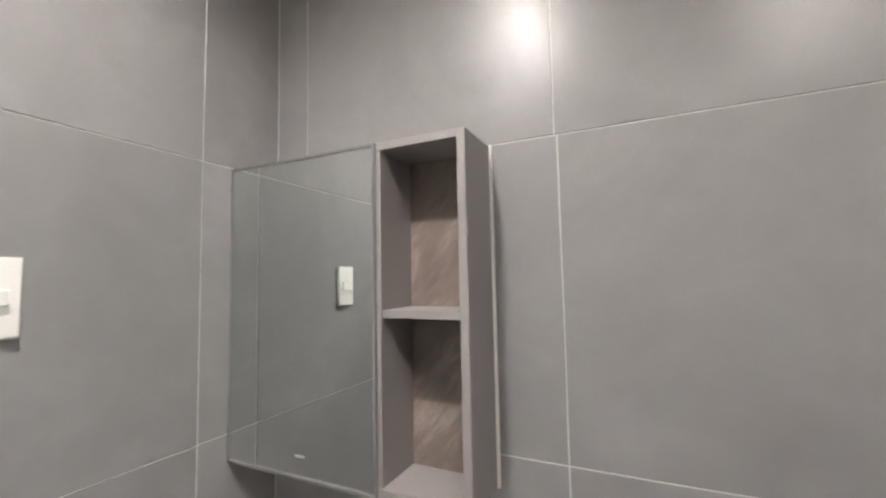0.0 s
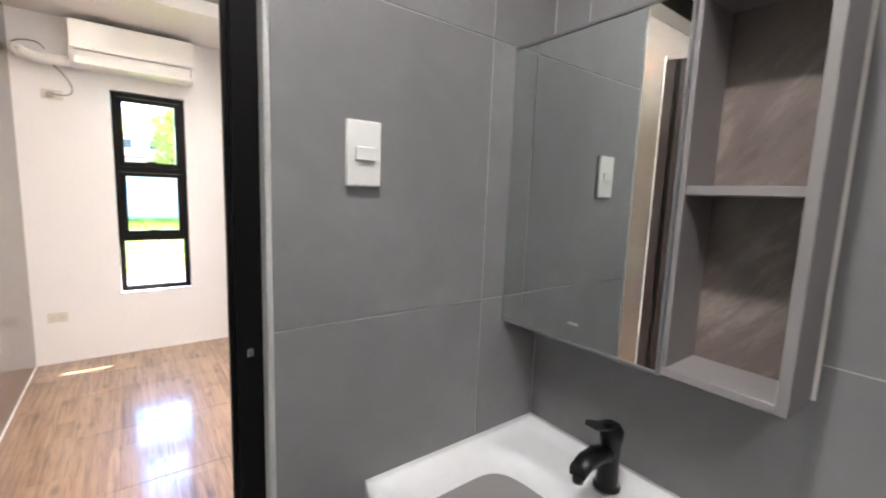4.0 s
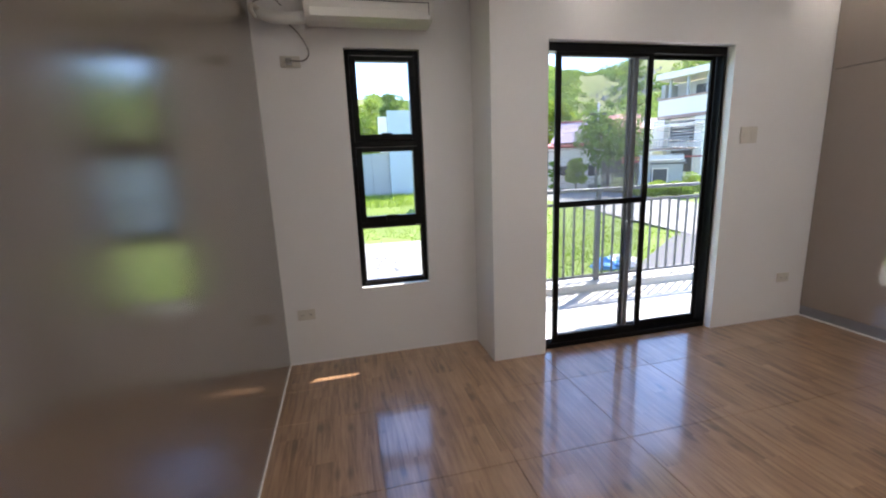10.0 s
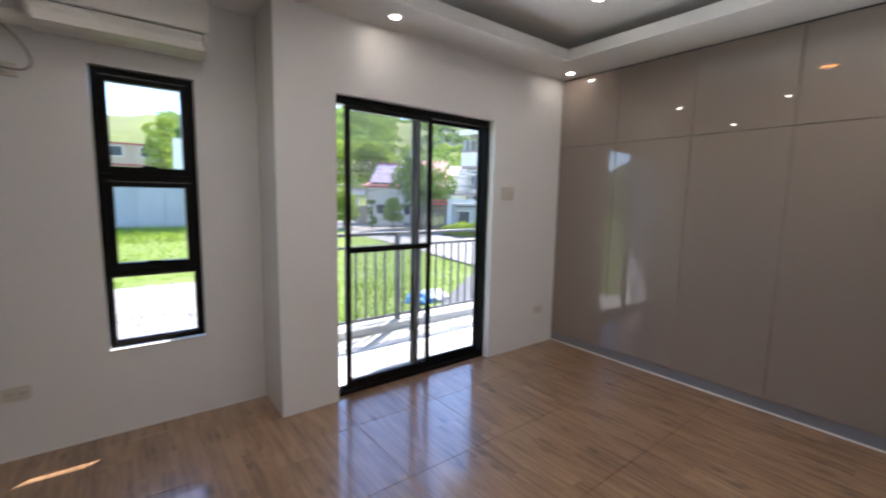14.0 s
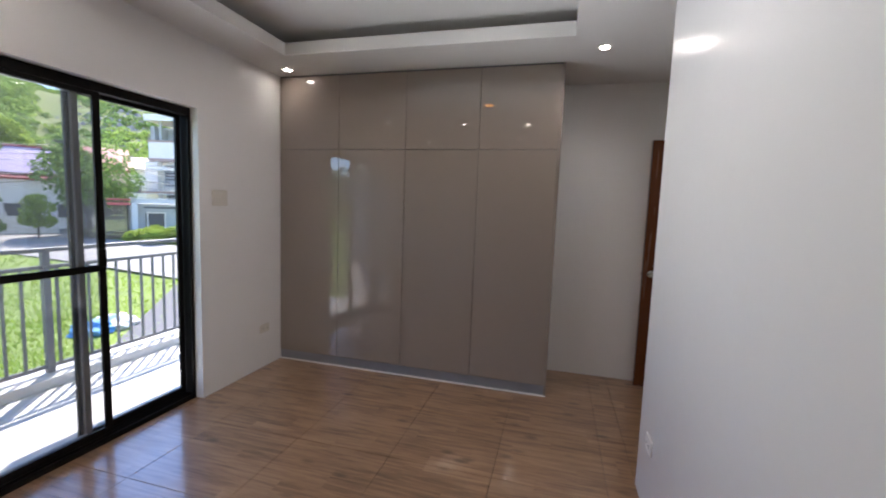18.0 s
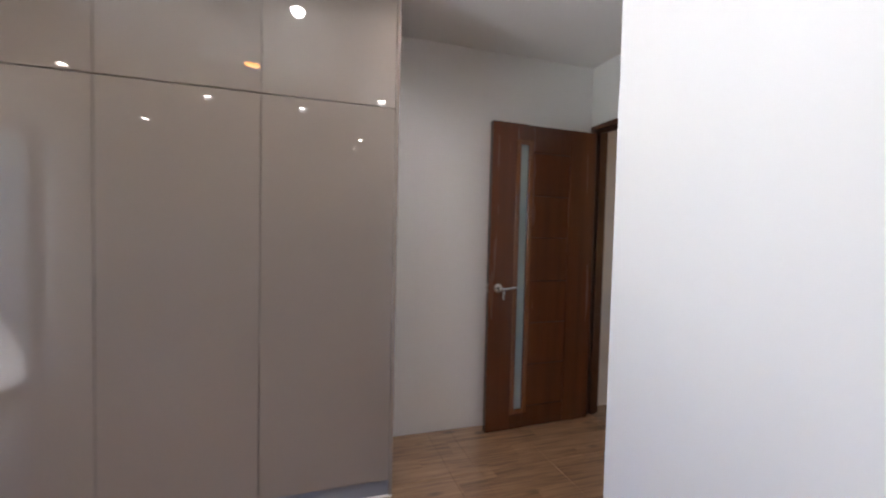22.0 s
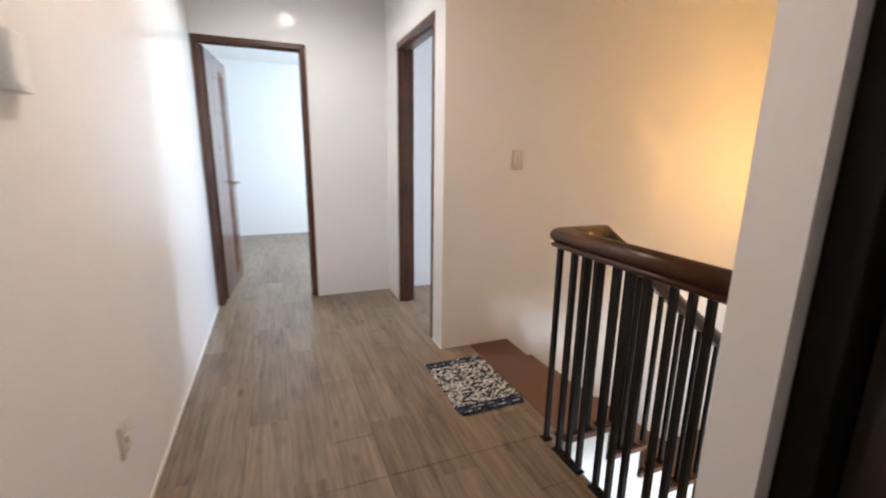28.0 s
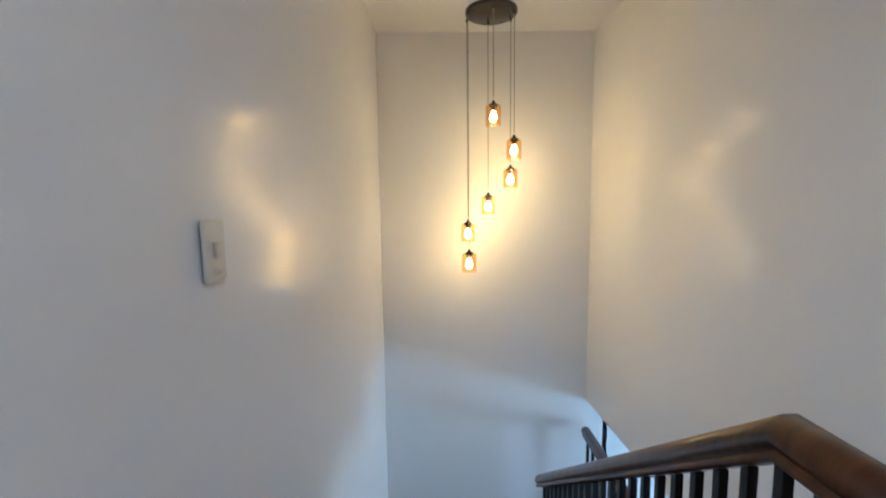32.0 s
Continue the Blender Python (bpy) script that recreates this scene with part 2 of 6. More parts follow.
def leaf_mat(name, color, through=0.5, var=0.35, scale=0.9):
    """Leaves and grass: a matt face that lets part of the light through, varied by noise and from leaf to leaf."""
    m = bpy.data.materials.new(name)
    m.use_nodes = True
    N, L = m.node_tree.nodes, m.node_tree.links
    N.remove(N["Principled BSDF"])
    geo = N.new("ShaderNodeNewGeometry")
    n1 = N.new("ShaderNodeTexNoise")
    n1.inputs["Scale"].default_value = scale
    L.new(geo.outputs["Position"], n1.inputs["Vector"])
    ad = N.new("ShaderNodeMath")
    ad.operation = "MULTIPLY_ADD"
    ad.inputs[1].default_value = 0.5
    L.new(geo.outputs["Random Per Island"], ad.inputs[0])
    L.new(n1.outputs["Fac"], ad.inputs[2])
    mr = N.new("ShaderNodeMapRange")
    mr.inputs["From Min"].default_value = 0.3
    mr.inputs["From Max"].default_value = 1.2
    mr.inputs["To Min"].default_value = 1 - var
    mr.inputs["To Max"].default_value = 1 + var
    L.new(ad.outputs[0], mr.inputs["Value"])
    hs = N.new("ShaderNodeHueSaturation")
    hs.inputs["Color"].default_value = (*color, 1)
    L.new(mr.outputs[0], hs.inputs["Value"])
    df, tl, mx = N.new("ShaderNodeBsdfDiffuse"), N.new("ShaderNodeBsdfTranslucent"), N.new("ShaderNodeMixShader")
    mx.inputs[0].default_value = through
    for k, b in enumerate((df, tl)):
        L.new(hs.outputs[0], b.inputs["Color"])
        L.new(b.outputs[0], mx.inputs[k + 1])
    L.new(mx.outputs[0], N["Material Output"].inputs[0])
    return m


WHITE = mat("white_paint", (0.80, 0.79, 0.78), 0.25, var=0.03, scale=1.3, bump=0.05, bscale=18, spec=0.4)
WHITE_GLOSS = mat("white_gloss_paint", (0.80, 0.78, 0.765), 0.18, var=0.03, scale=1.6, bump=0.09, bscale=5, spec=0.19)
CEIL = mat("ceiling_paint", (0.78, 0.77, 0.755), 0.6, var=0.02, scale=1.2, bump=0.04, bscale=30)
TAUPE = mat("taupe_gloss_paint", (0.124, 0.095, 0.071), 0.18, var=0.12, scale=1.6, bump=0.03, bscale=3.2, stretch=(1, 1.6, 0.35))
tb = TAUPE.node_tree.nodes["Principled BSDF"]
tb.inputs["IOR"].default_value = 3.0
TILE_GREY = cloud_mat("grey_wall_tile", (0.185, 0.181, 0.182), (0.232, 0.226, 0.227), (0.29, 0.284, 0.284), 0.35, ((1.7, 0, 0), (0, 1.7, 0), (0, 0, 1.7)))
GROUT = mat("white_grout", (0.52, 0.51, 0.49), 0.8, bump=0.1, bscale=150)
TILE_WOOD = wood_mat("wood_look_tile", (0.11, 0.057, 0.029), (0.285, 0.16, 0.084), (0.44, 0.27, 0.15), 0.32, 0.152, length=0.61, tone=0.08, coat=1.0)
PLANK = wood_mat("vinyl_plank", (0.088, 0.059, 0.036), (0.18, 0.127, 0.081), (0.285, 0.213, 0.143), 0.3, 0.182, tone=0.12)
TILE_WOOD.node_tree.nodes["Principled BSDF"].inputs["Specular IOR Level"].default_value = 0.9
TILE_WOOD.node_tree.nodes["Principled BSDF"].inputs["Coat Roughness"].default_value = 0.11
TILE_JOINT = mat("floor_joint", (0.3, 0.22, 0.15), 0.7)
CAULK = mat("white_sealant", (0.78, 0.76, 0.72), 0.5)
CAULK_OLD = mat("weathered_sealant", (0.5, 0.49, 0.47), 0.6, var=0.3, scale=9, bump=0.5, bscale=60)
WARD = mat("taupe_gloss_laminate", (0.275, 0.224, 0.19), 0.35, var=0.01, scale=0.8, bump=0.006, bscale=4, spec=0.3, coat=1.0, coat_ior=1.75)
WARD.node_tree.nodes["Principled BSDF"].inputs["Coat Roughness"].default_value = 0.006
WARD_EDGE = mat("taupe_edge_band", (0.21, 0.18, 0.16), 0.35)
PLINTH = mat("grey_plinth", (0.22, 0.22, 0.24), 0.35, var=0.03)
BLACK_ALU = mat("black_aluminium", (0.006, 0.0055, 0.0055), 0.42, spec=0.15, bump=0.02, bscale=200)
GREY_ALU = mat("grey_aluminium", (0.2, 0.2, 0.205), 0.4, metal=0.3)
BRONZE = mat("dark_bronze_frame", (0.055, 0.042, 0.042), 0.16, metal=0.3, spec=0.6)
RAIL_GREY = mat("grey_painted_steel", (0.13, 0.13, 0.135), 0.45, var=0.05)
BALUSTER = mat("black_painted_steel", (0.008, 0.0055, 0.0045), 0.36, var=0.08, scale=20, spec=0.18)
RAILWOOD = wood_mat("varnished_handrail", (0.024, 0.008, 0.003), (0.052, 0.018, 0.006), (0.09, 0.033, 0.011), 0.32, 0.5, "Y", coat=0.25, tone=0.0, knots=False)
RAILWOOD.node_tree.nodes["Principled BSDF"].inputs["Specular IOR Level"].default_value = 0.25
RAILWOOD.node_tree.nodes["Principled BSDF"].inputs["Coat Roughness"].default_value = 0.05
DOORWOOD = mat("varnished_door_wood", (0.095, 0.0265, 0.0075), 0.26, var=0.45, scale=5.0, bump=0.03, bscale=30, coat=0.35, vary=0.12, stretch=(2.6, 2.6, 0.16))
FRAMEWOOD = wood_mat("door_frame_wood", (0.04, 0.013, 0.005), (0.075, 0.025, 0.010), (0.12, 0.043, 0.017), 0.3, 0.5, "Z", coat=0.3, tone=0.0, knots=False)
BEADWOOD = mat("varnished_bead_wood", (0.16, 0.052, 0.015), 0.22, var=0.3, scale=5.0, coat=0.5, stretch=(2.6, 2.6, 0.16))
TREAD = mat("brown_tread", (0.12, 0.05, 0.025), 0.38, var=0.12, scale=6, bump=0.03, bscale=60)
FROST = mat("frosted_teal_glass", (0.31, 0.42, 0.41), 0.35, spec=0.1, coat=1.0, coat_ior=1.9)
FROST.node_tree.nodes["Principled BSDF"].inputs["Coat Roughness"].default_value = 0.0
FROST_STRIP = mat("frosted_glass_strip", (0.34, 0.42, 0.40), 0.3, var=0.03, spec=0.6)
# Both panes carry a faint whitening that imitates haze over the view.
GLASS = glass_mat("clear_glass", veil=0.004)
SCREEN = glass_mat("tinted_glass", (0.84, 0.85, 0.86), veil=0.012)
MIRROR = mat("mirror_silver", (0.72, 0.76, 0.74), 0.005, metal=1.0)
CHROME = mat("satin_nickel", (0.6, 0.58, 0.55), 0.25, metal=1.0)
CAB_GREY = mat("grey_cabinet_board", (0.27, 0.25, 0.245), 0.4, var=0.03, scale=8)
STONE_BOARD = cloud_mat("brown_marble_board", (0.13, 0.098, 0.085), (0.215, 0.172, 0.152), (0.40, 0.335, 0.30), 0.35, ((3, 0, 0), (0, -2.2, 3.1), (0, 11, 9)))
CERAMIC = mat("white_ceramic", (0.82, 0.82, 0.82), 0.06, spec=0.6, coat=0.4)
PLASTIC = mat("white_plastic", (0.78, 0.77, 0.74), 0.3, var=0.01)
PLASTIC_OLD = mat("ivory_plastic", (0.62, 0.585, 0.52), 0.35, var=0.02)
PLASTIC_GREY = mat("grey_plastic", (0.36, 0.35, 0.34), 0.4)
DARK = mat("dark_slot", (0.03, 0.03, 0.03), 0.6)
MATTE_BLACK = mat("matt_black_metal", (0.012, 0.012, 0.013), 0.3, metal=0.4)
CABLE = mat("grey_cable", (0.22, 0.21, 0.2), 0.5)
CONCRETE = mat("concrete", (0.42, 0.41, 0.39), 0.85, var=0.14, scale=2.5, bump=0.3, bscale=25)
BALCONY = mat("balcony_floor", (0.55, 0.54, 0.52), 0.7, var=0.08, scale=2, bump=0.1, bscale=40)
RUBBLE = mat("pale_rubble", (0.31, 0.295, 0.27), 0.9, var=0.5, scale=6, bump=0.4, bscale=20)
LED = glow_mat("led_diffuser", (1.0, 0.93, 0.82), 11.0)
BULB = glow_mat("warm_bulb", (1.0, 0.62, 0.24), 7.0)


# ---- building helpers ----
def box_data(boxes):
    vs, fs = [], []
    for x0, x1, y0, y1, z0, z1 in boxes:
        n = len(vs)
        vs += [(x0, y0, z0), (x1, y0, z0), (x1, y1, z0), (x0, y1, z0), (x0, y0, z1), (x1, y0, z1), (x1, y1, z1), (x0, y1, z1)]
        fs += [[n + i for i in f] for f in ((3, 2, 1, 0), (4, 5, 6, 7), (0, 1, 5, 4), (1, 2, 6, 5), (2, 3, 7, 6), (3, 0, 4, 7))]
    return vs, fs


def mesh(name, vs, fs, material, smooth=False):
    me = bpy.data.meshes.new(name)
    me.from_pydata(vs, [], fs)
    me.materials.append(material)
    if smooth:
        me.shade_smooth()
    me.update()
    return me


def structure(name, boxes, material, label=""):
    ob = new(name, mesh(name, *box_data(boxes), material))
    return tagged(ob, label, kind="structure")


def thing(name, label, category, at=(0, 0, 0), rz=0.0, group=""):
    ob = new(name)
    ob.empty_display_size = 0.05
    ob.matrix_basis = pose(*at, 0, 0, rz)
    return tagged(ob, label, category, group)


def part(name, bm, material, parent, label=""):
    """Links a bmesh as one mesh under a thing or a part."""
    me = bpy.data.meshes.new(name)
    bm.to_mesh(me)
    bm.free()
    me.materials.append(material)
    ob = new(name, me)
    ob.parent = parent
    if label:
        ob["label"] = label
    return ob


def share(name, me, parent, at=(0, 0, 0), rz=0.0):
    ob = new(name, me)
    ob.parent = parent
    ob.matrix_basis = pose(*at, 0, 0, rz)
    return ob


def bx(x0, x1, y0, y1, z0, z1, bevel=0.0, seg=2):
    bm = bmesh.new()
    vs, fs = box_data([(x0, x1, y0, y1, z0, z1)])
    v = [bm.verts.new(p) for p in vs]
    for f in fs:
        bm.faces.new([v[i] for i in f])
    if bevel:
        bmesh.ops.bevel(bm, geom=list(bm.edges), offset=bevel, segments=seg, affect="EDGES", profile=0.5)
        for f in bm.faces:
            f.smooth = seg > 1 and f.calc_area() < 0.25 * bevel
    return bm


def frame_bm(x0, x1, z0, z1, w, y0, y1, wt=None, wb=None, bevel=0.003):
    """A rectangular frame in the xz plane, its four bars butted, as one mesh."""
    wt, wb = wt or w, wb or w
    bm = bmesh.new()
    for b in ((x0, x0 + w, y0, y1, z0, z1), (x1 - w, x1, y0, y1, z0, z1), (x0 + w, x1 - w, y0, y1, z1 - wt, z1), (x0 + w, x1 - w, y0, y1, z0, z0 + wb)):
        tmp = bx(*b, bevel=bevel, seg=1)
        me = bpy.data.meshes.new("tmp")
        tmp.to_mesh(me)
        tmp.free()
        bm.from_mesh(me)
        bpy.data.meshes.remove(me)
    return bm


def cyl(r, z0, z1, seg=24, r2=None, at=(0, 0)):
    bm = bmesh.new()
    bmesh.ops.create_cone(bm, cap_ends=True, segments=seg, radius1=r, radius2=r if r2 is None else r2, depth=z1 - z0, matrix=Matrix.Translation((at[0], at[1], (z0 + z1) / 2)))
    for f in bm.faces:
        f.smooth = len(f.verts) == 4
    return bm


def lathe(profile, seg=28):
    """Turned shape from (radius, z) pairs."""
    bm = bmesh.new()
    rings = []
    for r, z in profile:
        rings.append([bm.verts.new((r * math.cos(2 * math.pi * i / seg), r * math.sin(2 * math.pi * i / seg), z)) for i in range(seg)])
    for a, b in zip(rings, rings[1:]):
        for i in range(seg):
            f = bm.faces.new((a[i], a[(i + 1) % seg], b[(i + 1) % seg], b[i]))
            f.smooth = True
    return bm


def sweep(points, section, closed_ends=True):
    """A section of (side, up) offsets carried along a path of points, kept upright, mitred at the bends."""
    bm = bmesh.new()
    pts = [Vector(p) for p in points]
    rings = []
    for i, p in enumerate(pts):
        a = (pts[i] - pts[i - 1]).normalized() if i else None
        b = (pts[i + 1] - pts[i]).normalized() if i + 1 < len(pts) else None
        d = ((a or b) + (b or a)).normalized()
        side = Vector((d.y, -d.x, 0))
        side = side.normalized() if side.length > 1e-4 else Vector((1, 0, 0))
        k = 1.0
        if a and b:
            ah, bh = Vector((a.x, a.y)), Vector((b.x, b.y))
            if ah.length > 1e-4 and bh.length > 1e-4:
                k = 1 / max(0.5, math.cos(ah.angle(bh) / 2))
        rings.append([bm.verts.new(p + side * s * k + Vector((0, 0, u))) for s, u in section])
    n = len(section)
    for r, q in zip(rings, rings[1:]):
        for j in range(n):
            f = bm.faces.new((r[j], r[(j + 1) % n], q[(j + 1) % n], q[j]))
            f.smooth = True
    if closed_ends:
        bm.faces.new(list(reversed(rings[0])))
        bm.faces.new(rings[-1])
    bmesh.ops.recalc_face_normals(bm, faces=list(bm.faces))
    return bm


def tube(points, r, seg=8):
    """A round cable along points."""
    bm = bmesh.new()
    pts = [Vector(p) for p in points]
    rings = []
    ref = Vector((0.3, 0.9, 0.2))
    for i, p in enumerate(pts):
        d = (pts[min(i + 1, len(pts) - 1)] - pts[max(i - 1, 0)]).normalized()
        u = d.cross(ref).normalized()
        v = d.cross(u)
        rings.append([bm.verts.new(p + r * (u * math.cos(2 * math.pi * k / seg) + v * math.sin(2 * math.pi * k / seg))) for k in range(seg)])
    for a, b in zip(rings, rings[1:]):
        for k in range(seg):
            bm.faces.new((a[k], a[(k + 1) % seg], b[(k + 1) % seg], b[k])).smooth = True
    return bm


def curve_pts(ctrl, n=24):
    """Smooth points through control points."""
    c = [Vector(p) for p in ctrl]
    c = [c[0] * 2 - c[1]] + c + [c[-1] * 2 - c[-2]]
    out = []
    for i in range(1, len(c) - 2):
        m = max(2, n // (len(c) - 3))
        for k in range(m):
            t = k / m
            a, b, d, e = c[i - 1], c[i], c[i + 1], c[i + 2]
            out.append(0.5 * ((2 * b) + (d - a) * t + (2 * a - 5 * b + 4 * d - e) * t * t + (3 * b - a - 3 * d + e) * t ** 3))
    return out + [c[-2]]


def area(name, eye, target, power, sx, sy, color=(1, 1, 1)):
    ob = new(name, bpy.data.lights.new(name, "AREA"))
    ob.data.shape, ob.data.size, ob.data.size_y = "RECTANGLE", sx, sy
    ob.data.energy, ob.data.color = power, color
    ob.matrix_world = look(eye, target)
    return ob


def spot(name, at, power, color, angle=150, radius=0.04):
    ob = new(name, bpy.data.lights.new(name, "SPOT"))
    ob.data.energy, ob.data.color, ob.data.spot_size, ob.data.spot_blend, ob.data.shadow_soft_size = power, color, radians(angle), 0.8, radius
    ob.matrix_world = Matrix.Translation(at)
    return ob


# ---- the building: floors, walls, ceilings ----
H = 2.585            # ceiling of bedroom and hall
FLOOR_LOW = -3.0     # floor of the storey below
XL, XR = -0.483, 4.25
BCX, BCY = 2.702, 1.272         # outer corner of the bathroom block
YW, YS = 4.625, 4.24           # window wall and sliding-door wall
HX, HXR = 4.325, 2.84          # hall walls
YF, YST = -4.16, -2.765        # hall end wall, stair wall
WELL_X, WELL_Y = -0.25, -1.07  # stairwell back and side walls

structure("floor_bedroom", [(XL - 0.15, XR + 0.15, BCY, YS + 0.18, -0.25, -0.012), (XL - 0.15, 0.917, YS + 0.18, YW + 0.155, -0.25, -0.012),
                            (BCX, XR + 0.15, 0.145, BCY, -0.25, -0.012)], TILE_JOINT, "wood-look tiled bedroom floor")
structure("floor_bathroom", [(XL - 0.15, BCX, -0.95, BCY, -0.25, -0.004)], TILE_GREY, "grey tiled bathroom floor")
structure("floor_hall", [(2.63, HX + 0.2, YF - 0.12, WELL_Y - 0.7, -0.25, -0.006), (BCX, HX + 0.2, WELL_Y - 0.7, 0.145, -0.25, -0.006)], TILE_JOINT, "hall floor slab under grey-brown planks")
structure("floor_far_room", [(2.0, 5.4, -7.6, YF - 0.12, -0.25, -0.006)], TILE_JOINT, "far bedroom floor slab")
structure("floor_side_room", [(-2.2, 2.63, -4.32, YST - 0.12, -0.25, -0.006)], PLANK, "side room plank floor")

structure("wall_left", [(XL - 0.15, XL, -0.95, YW + 0.155, -0.25, 3.0)], TAUPE, "glossy taupe painted bedroom wall")
WIN = (0.06, 0.555, 0.505, 2.125)
structure("wall_window", [(XL, WIN[0], YW, YW + 0.155, -0.25, 3.0), (WIN[1], 0.917, YW, YW + 0.155, -0.25, 3.0),
                          (WIN[0], WIN[1], YW, YW + 0.155, -0.25, WIN[2]), (WIN[0], WIN[1], YW, YW + 0.155, WIN[3], 3.0)], WHITE, "white painted wall around the slim window")
SD = (1.305, 2.738, 2.105)
structure("wall_front", [(0.917, SD[0], YS, YW + 0.155, -0.25, 3.0), (SD[0], SD[1], YS, YS + 0.18, SD[2], 3.0),
                         (SD[1], XR + 0.15, YS, YS + 0.18, -0.25, 3.0)], WHITE, "white painted wall around the sliding door")
structure("wall_right", [(XR, XR + 0.15, 0.085, YS, -0.25, 3.0)], WHITE, "white painted wall behind the wardrobe")
DR = (3.377, 4.245, 2.155)
structure("wall_bedroom_door", [(BCX, DR[0], 0.085, 0.205, -0.25, 3.0), (DR[1], XR, 0.085, 0.205, -0.25, 3.0), (DR[0], DR[1], 0.085, 0.205, DR[2], 3.0)], WHITE, "white wall around the bedroom door")
BD = (XL, 0.322, 2.12)
structure("wall_bath_front", [(BD[1] + 0.023, BCX, 1.09, BCY, -0.25, 3.0), (BD[0], BD[1] + 0.023, 1.09, BCY, BD[2], 3.0)], WHITE, "white painted wall of the bathroom block")
structure("wall_bath_side", [(2.55, BCX, 0.085, 1.09, -0.25, 3.0)], WHITE, "white wall beside the passage")
structure("wall_bath_mirror", [(1.0015, 1.12, -0.95, 1.09, -0.25, 3.0)], GROUT, "bathroom wall bed behind the mirror")
structure("wall_bath_back", [(XL, 2.6, -0.86, -0.80, -0.25, 3.0)], TILE_GREY, "grey tiled bathroom end wall")
structure("wall_bath_bed", [(XL, XL + 0.012, -0.95, 1.084, 0, 2.46)], TILE_GREY, "grey tiled bathroom side wall")
structure("ceiling_bath", [(XL, 2.55, -0.95, 1.09, 2.46, 2.55)], CEIL, "white bathroom ceiling")

structure("wall_hall_left", [(HX, HX + 0.2, YF, 0.085, -0.25, 3.0)], WHITE_GLOSS, "glossy white hall wall")
FD = (3.507, 4.325, 2.135)
structure("wall_hall_end", [(2.0, FD[0], YF - 0.12, YF, -0.25, 3.0), (FD[1], HX + 0.2, YF - 0.12, YF, -0.25, 3.0), (FD[0], FD[1], YF - 0.12, YF, FD[2], 3.0)], WHITE_GLOSS, "white end wall of the hall")
SDR = (-3.80, -2.935, 2.135)
structure("wall_hall_side", [(HXR - 0.12, HXR, YF, SDR[0], -0.25, 3.0), (HXR - 0.12, HXR, SDR[1], YST, -0.25, 3.0), (HXR - 0.12, HXR, SDR[0], SDR[1], SDR[2], 3.0)], WHITE_GLOSS, "white hall wall with a side doorway")
def prism(name, plan, z0, z1, material, label):
    """A wall of any plan between two heights."""
    n = len(plan)
    vs = [(x, y, z) for z in (z0, z1) for x, y in plan]
    ob = new(name, mesh(name, vs, [tuple(range(n))[::-1], tuple(range(n, 2 * n))] + [(i, (i + 1) % n, n + (i + 1) % n, n + i) for i in range(n)], material))
    return tagged(ob, label, kind="structure")


YSF, WELL_F = YST - 0.05, WELL_Y - 0.045   # far ends of the two stairwell walls, which run slightly askew
prism("wall_stair", [(WELL_X - 0.12, YSF - 0.12), (HXR - 0.12, YST - 0.12), (HXR - 0.12, YST), (WELL_X - 0.12, YSF)], FLOOR_LOW, 3.0, WHITE_GLOSS, "glossy white wall along the stairs")
structure("wall_well_back", [(WELL_X - 0.12, WELL_X, YSF, -0.93, FLOOR_LOW, 3.0)], WHITE_GLOSS, "white end wall of the stairwell")
prism("wall_well_side", [(WELL_X, WELL_F), (2.82, -0.965), (2.82, -0.83), (2.60, -0.83), (2.60, -0.87), (WELL_X, -0.93)], -0.3, 3.0, WHITE_GLOSS, "white stairwell wall ending in a hall pier")
structure("wall_hall_bath", [(2.60, 2.82, -0.83, -0.08, 2.13, 3.0), (2.60, 2.82, -0.08, 0.085, -0.25, 3.0)], WHITE_GLOSS, "white hall wall above the bathroom door")
HW = H + 0.1         # ceiling of the stairwell
structure("ceiling_hall", [(2.62, HX, YF, 0.085, H, H + 0.2), (WELL_X, 2.62, YSF, -0.9, HW, HW + 0.1)], CEIL, "white hall ceiling, higher over the stairs")

# far bedroom and side room, seen through their doors
FRW = (-6.6, -5.1, 0.7, 2.2)
structure("wall_far_room", [(1.85, 2.0, -7.6, FRW[0], -0.25, 3.0), (1.85, 2.0, FRW[1], YF - 0.12, -0.25, 3.0), (1.85, 2.0, FRW[0], FRW[1], -0.25, FRW[2]), (1.85, 2.0, FRW[0], FRW[1], FRW[3], 3.0),
                            (5.4, 5.5, -7.6, YF - 0.12, -0.25, 3.0), (1.85, 5.5, -7.65, -7.5, -0.25, 3.0), (HX + 0.2, 5.4, YF - 0.12, YF, -0.25, 3.0)], WHITE, "white walls of the far bedroom")
structure("ceiling_far_room", [(1.85, 5.5, -7.6, YF - 0.12, H, H + 0.1)], CEIL, "white far bedroom ceiling")
SRW = (-4.0, -3.1, 0.7, 2.2)
structure("wall_side_room", [(-2.2, 2.72, -4.32, -4.2, -0.25, 3.0), (-2.2, WELL_X - 0.12, YST - 0.12, YST, -0.25, 3.0), (-2.3, -2.2, -4.32, SRW[0], -0.25, 3.0), (-2.3, -2.2, SRW[1], YST, -0.25, 3.0),
                             (-2.3, -2.2, SRW[0], SRW[1], -0.25, SRW[2]), (-2.3, -2.2, SRW[0], SRW[1], SRW[3], 3.0)], WHITE, "white walls of the side room")
structure("ceiling_side_room", [(-2.3, 2.72, -4.32, YST - 0.12, H, H + 0.1)], CEIL, "white side room ceiling")

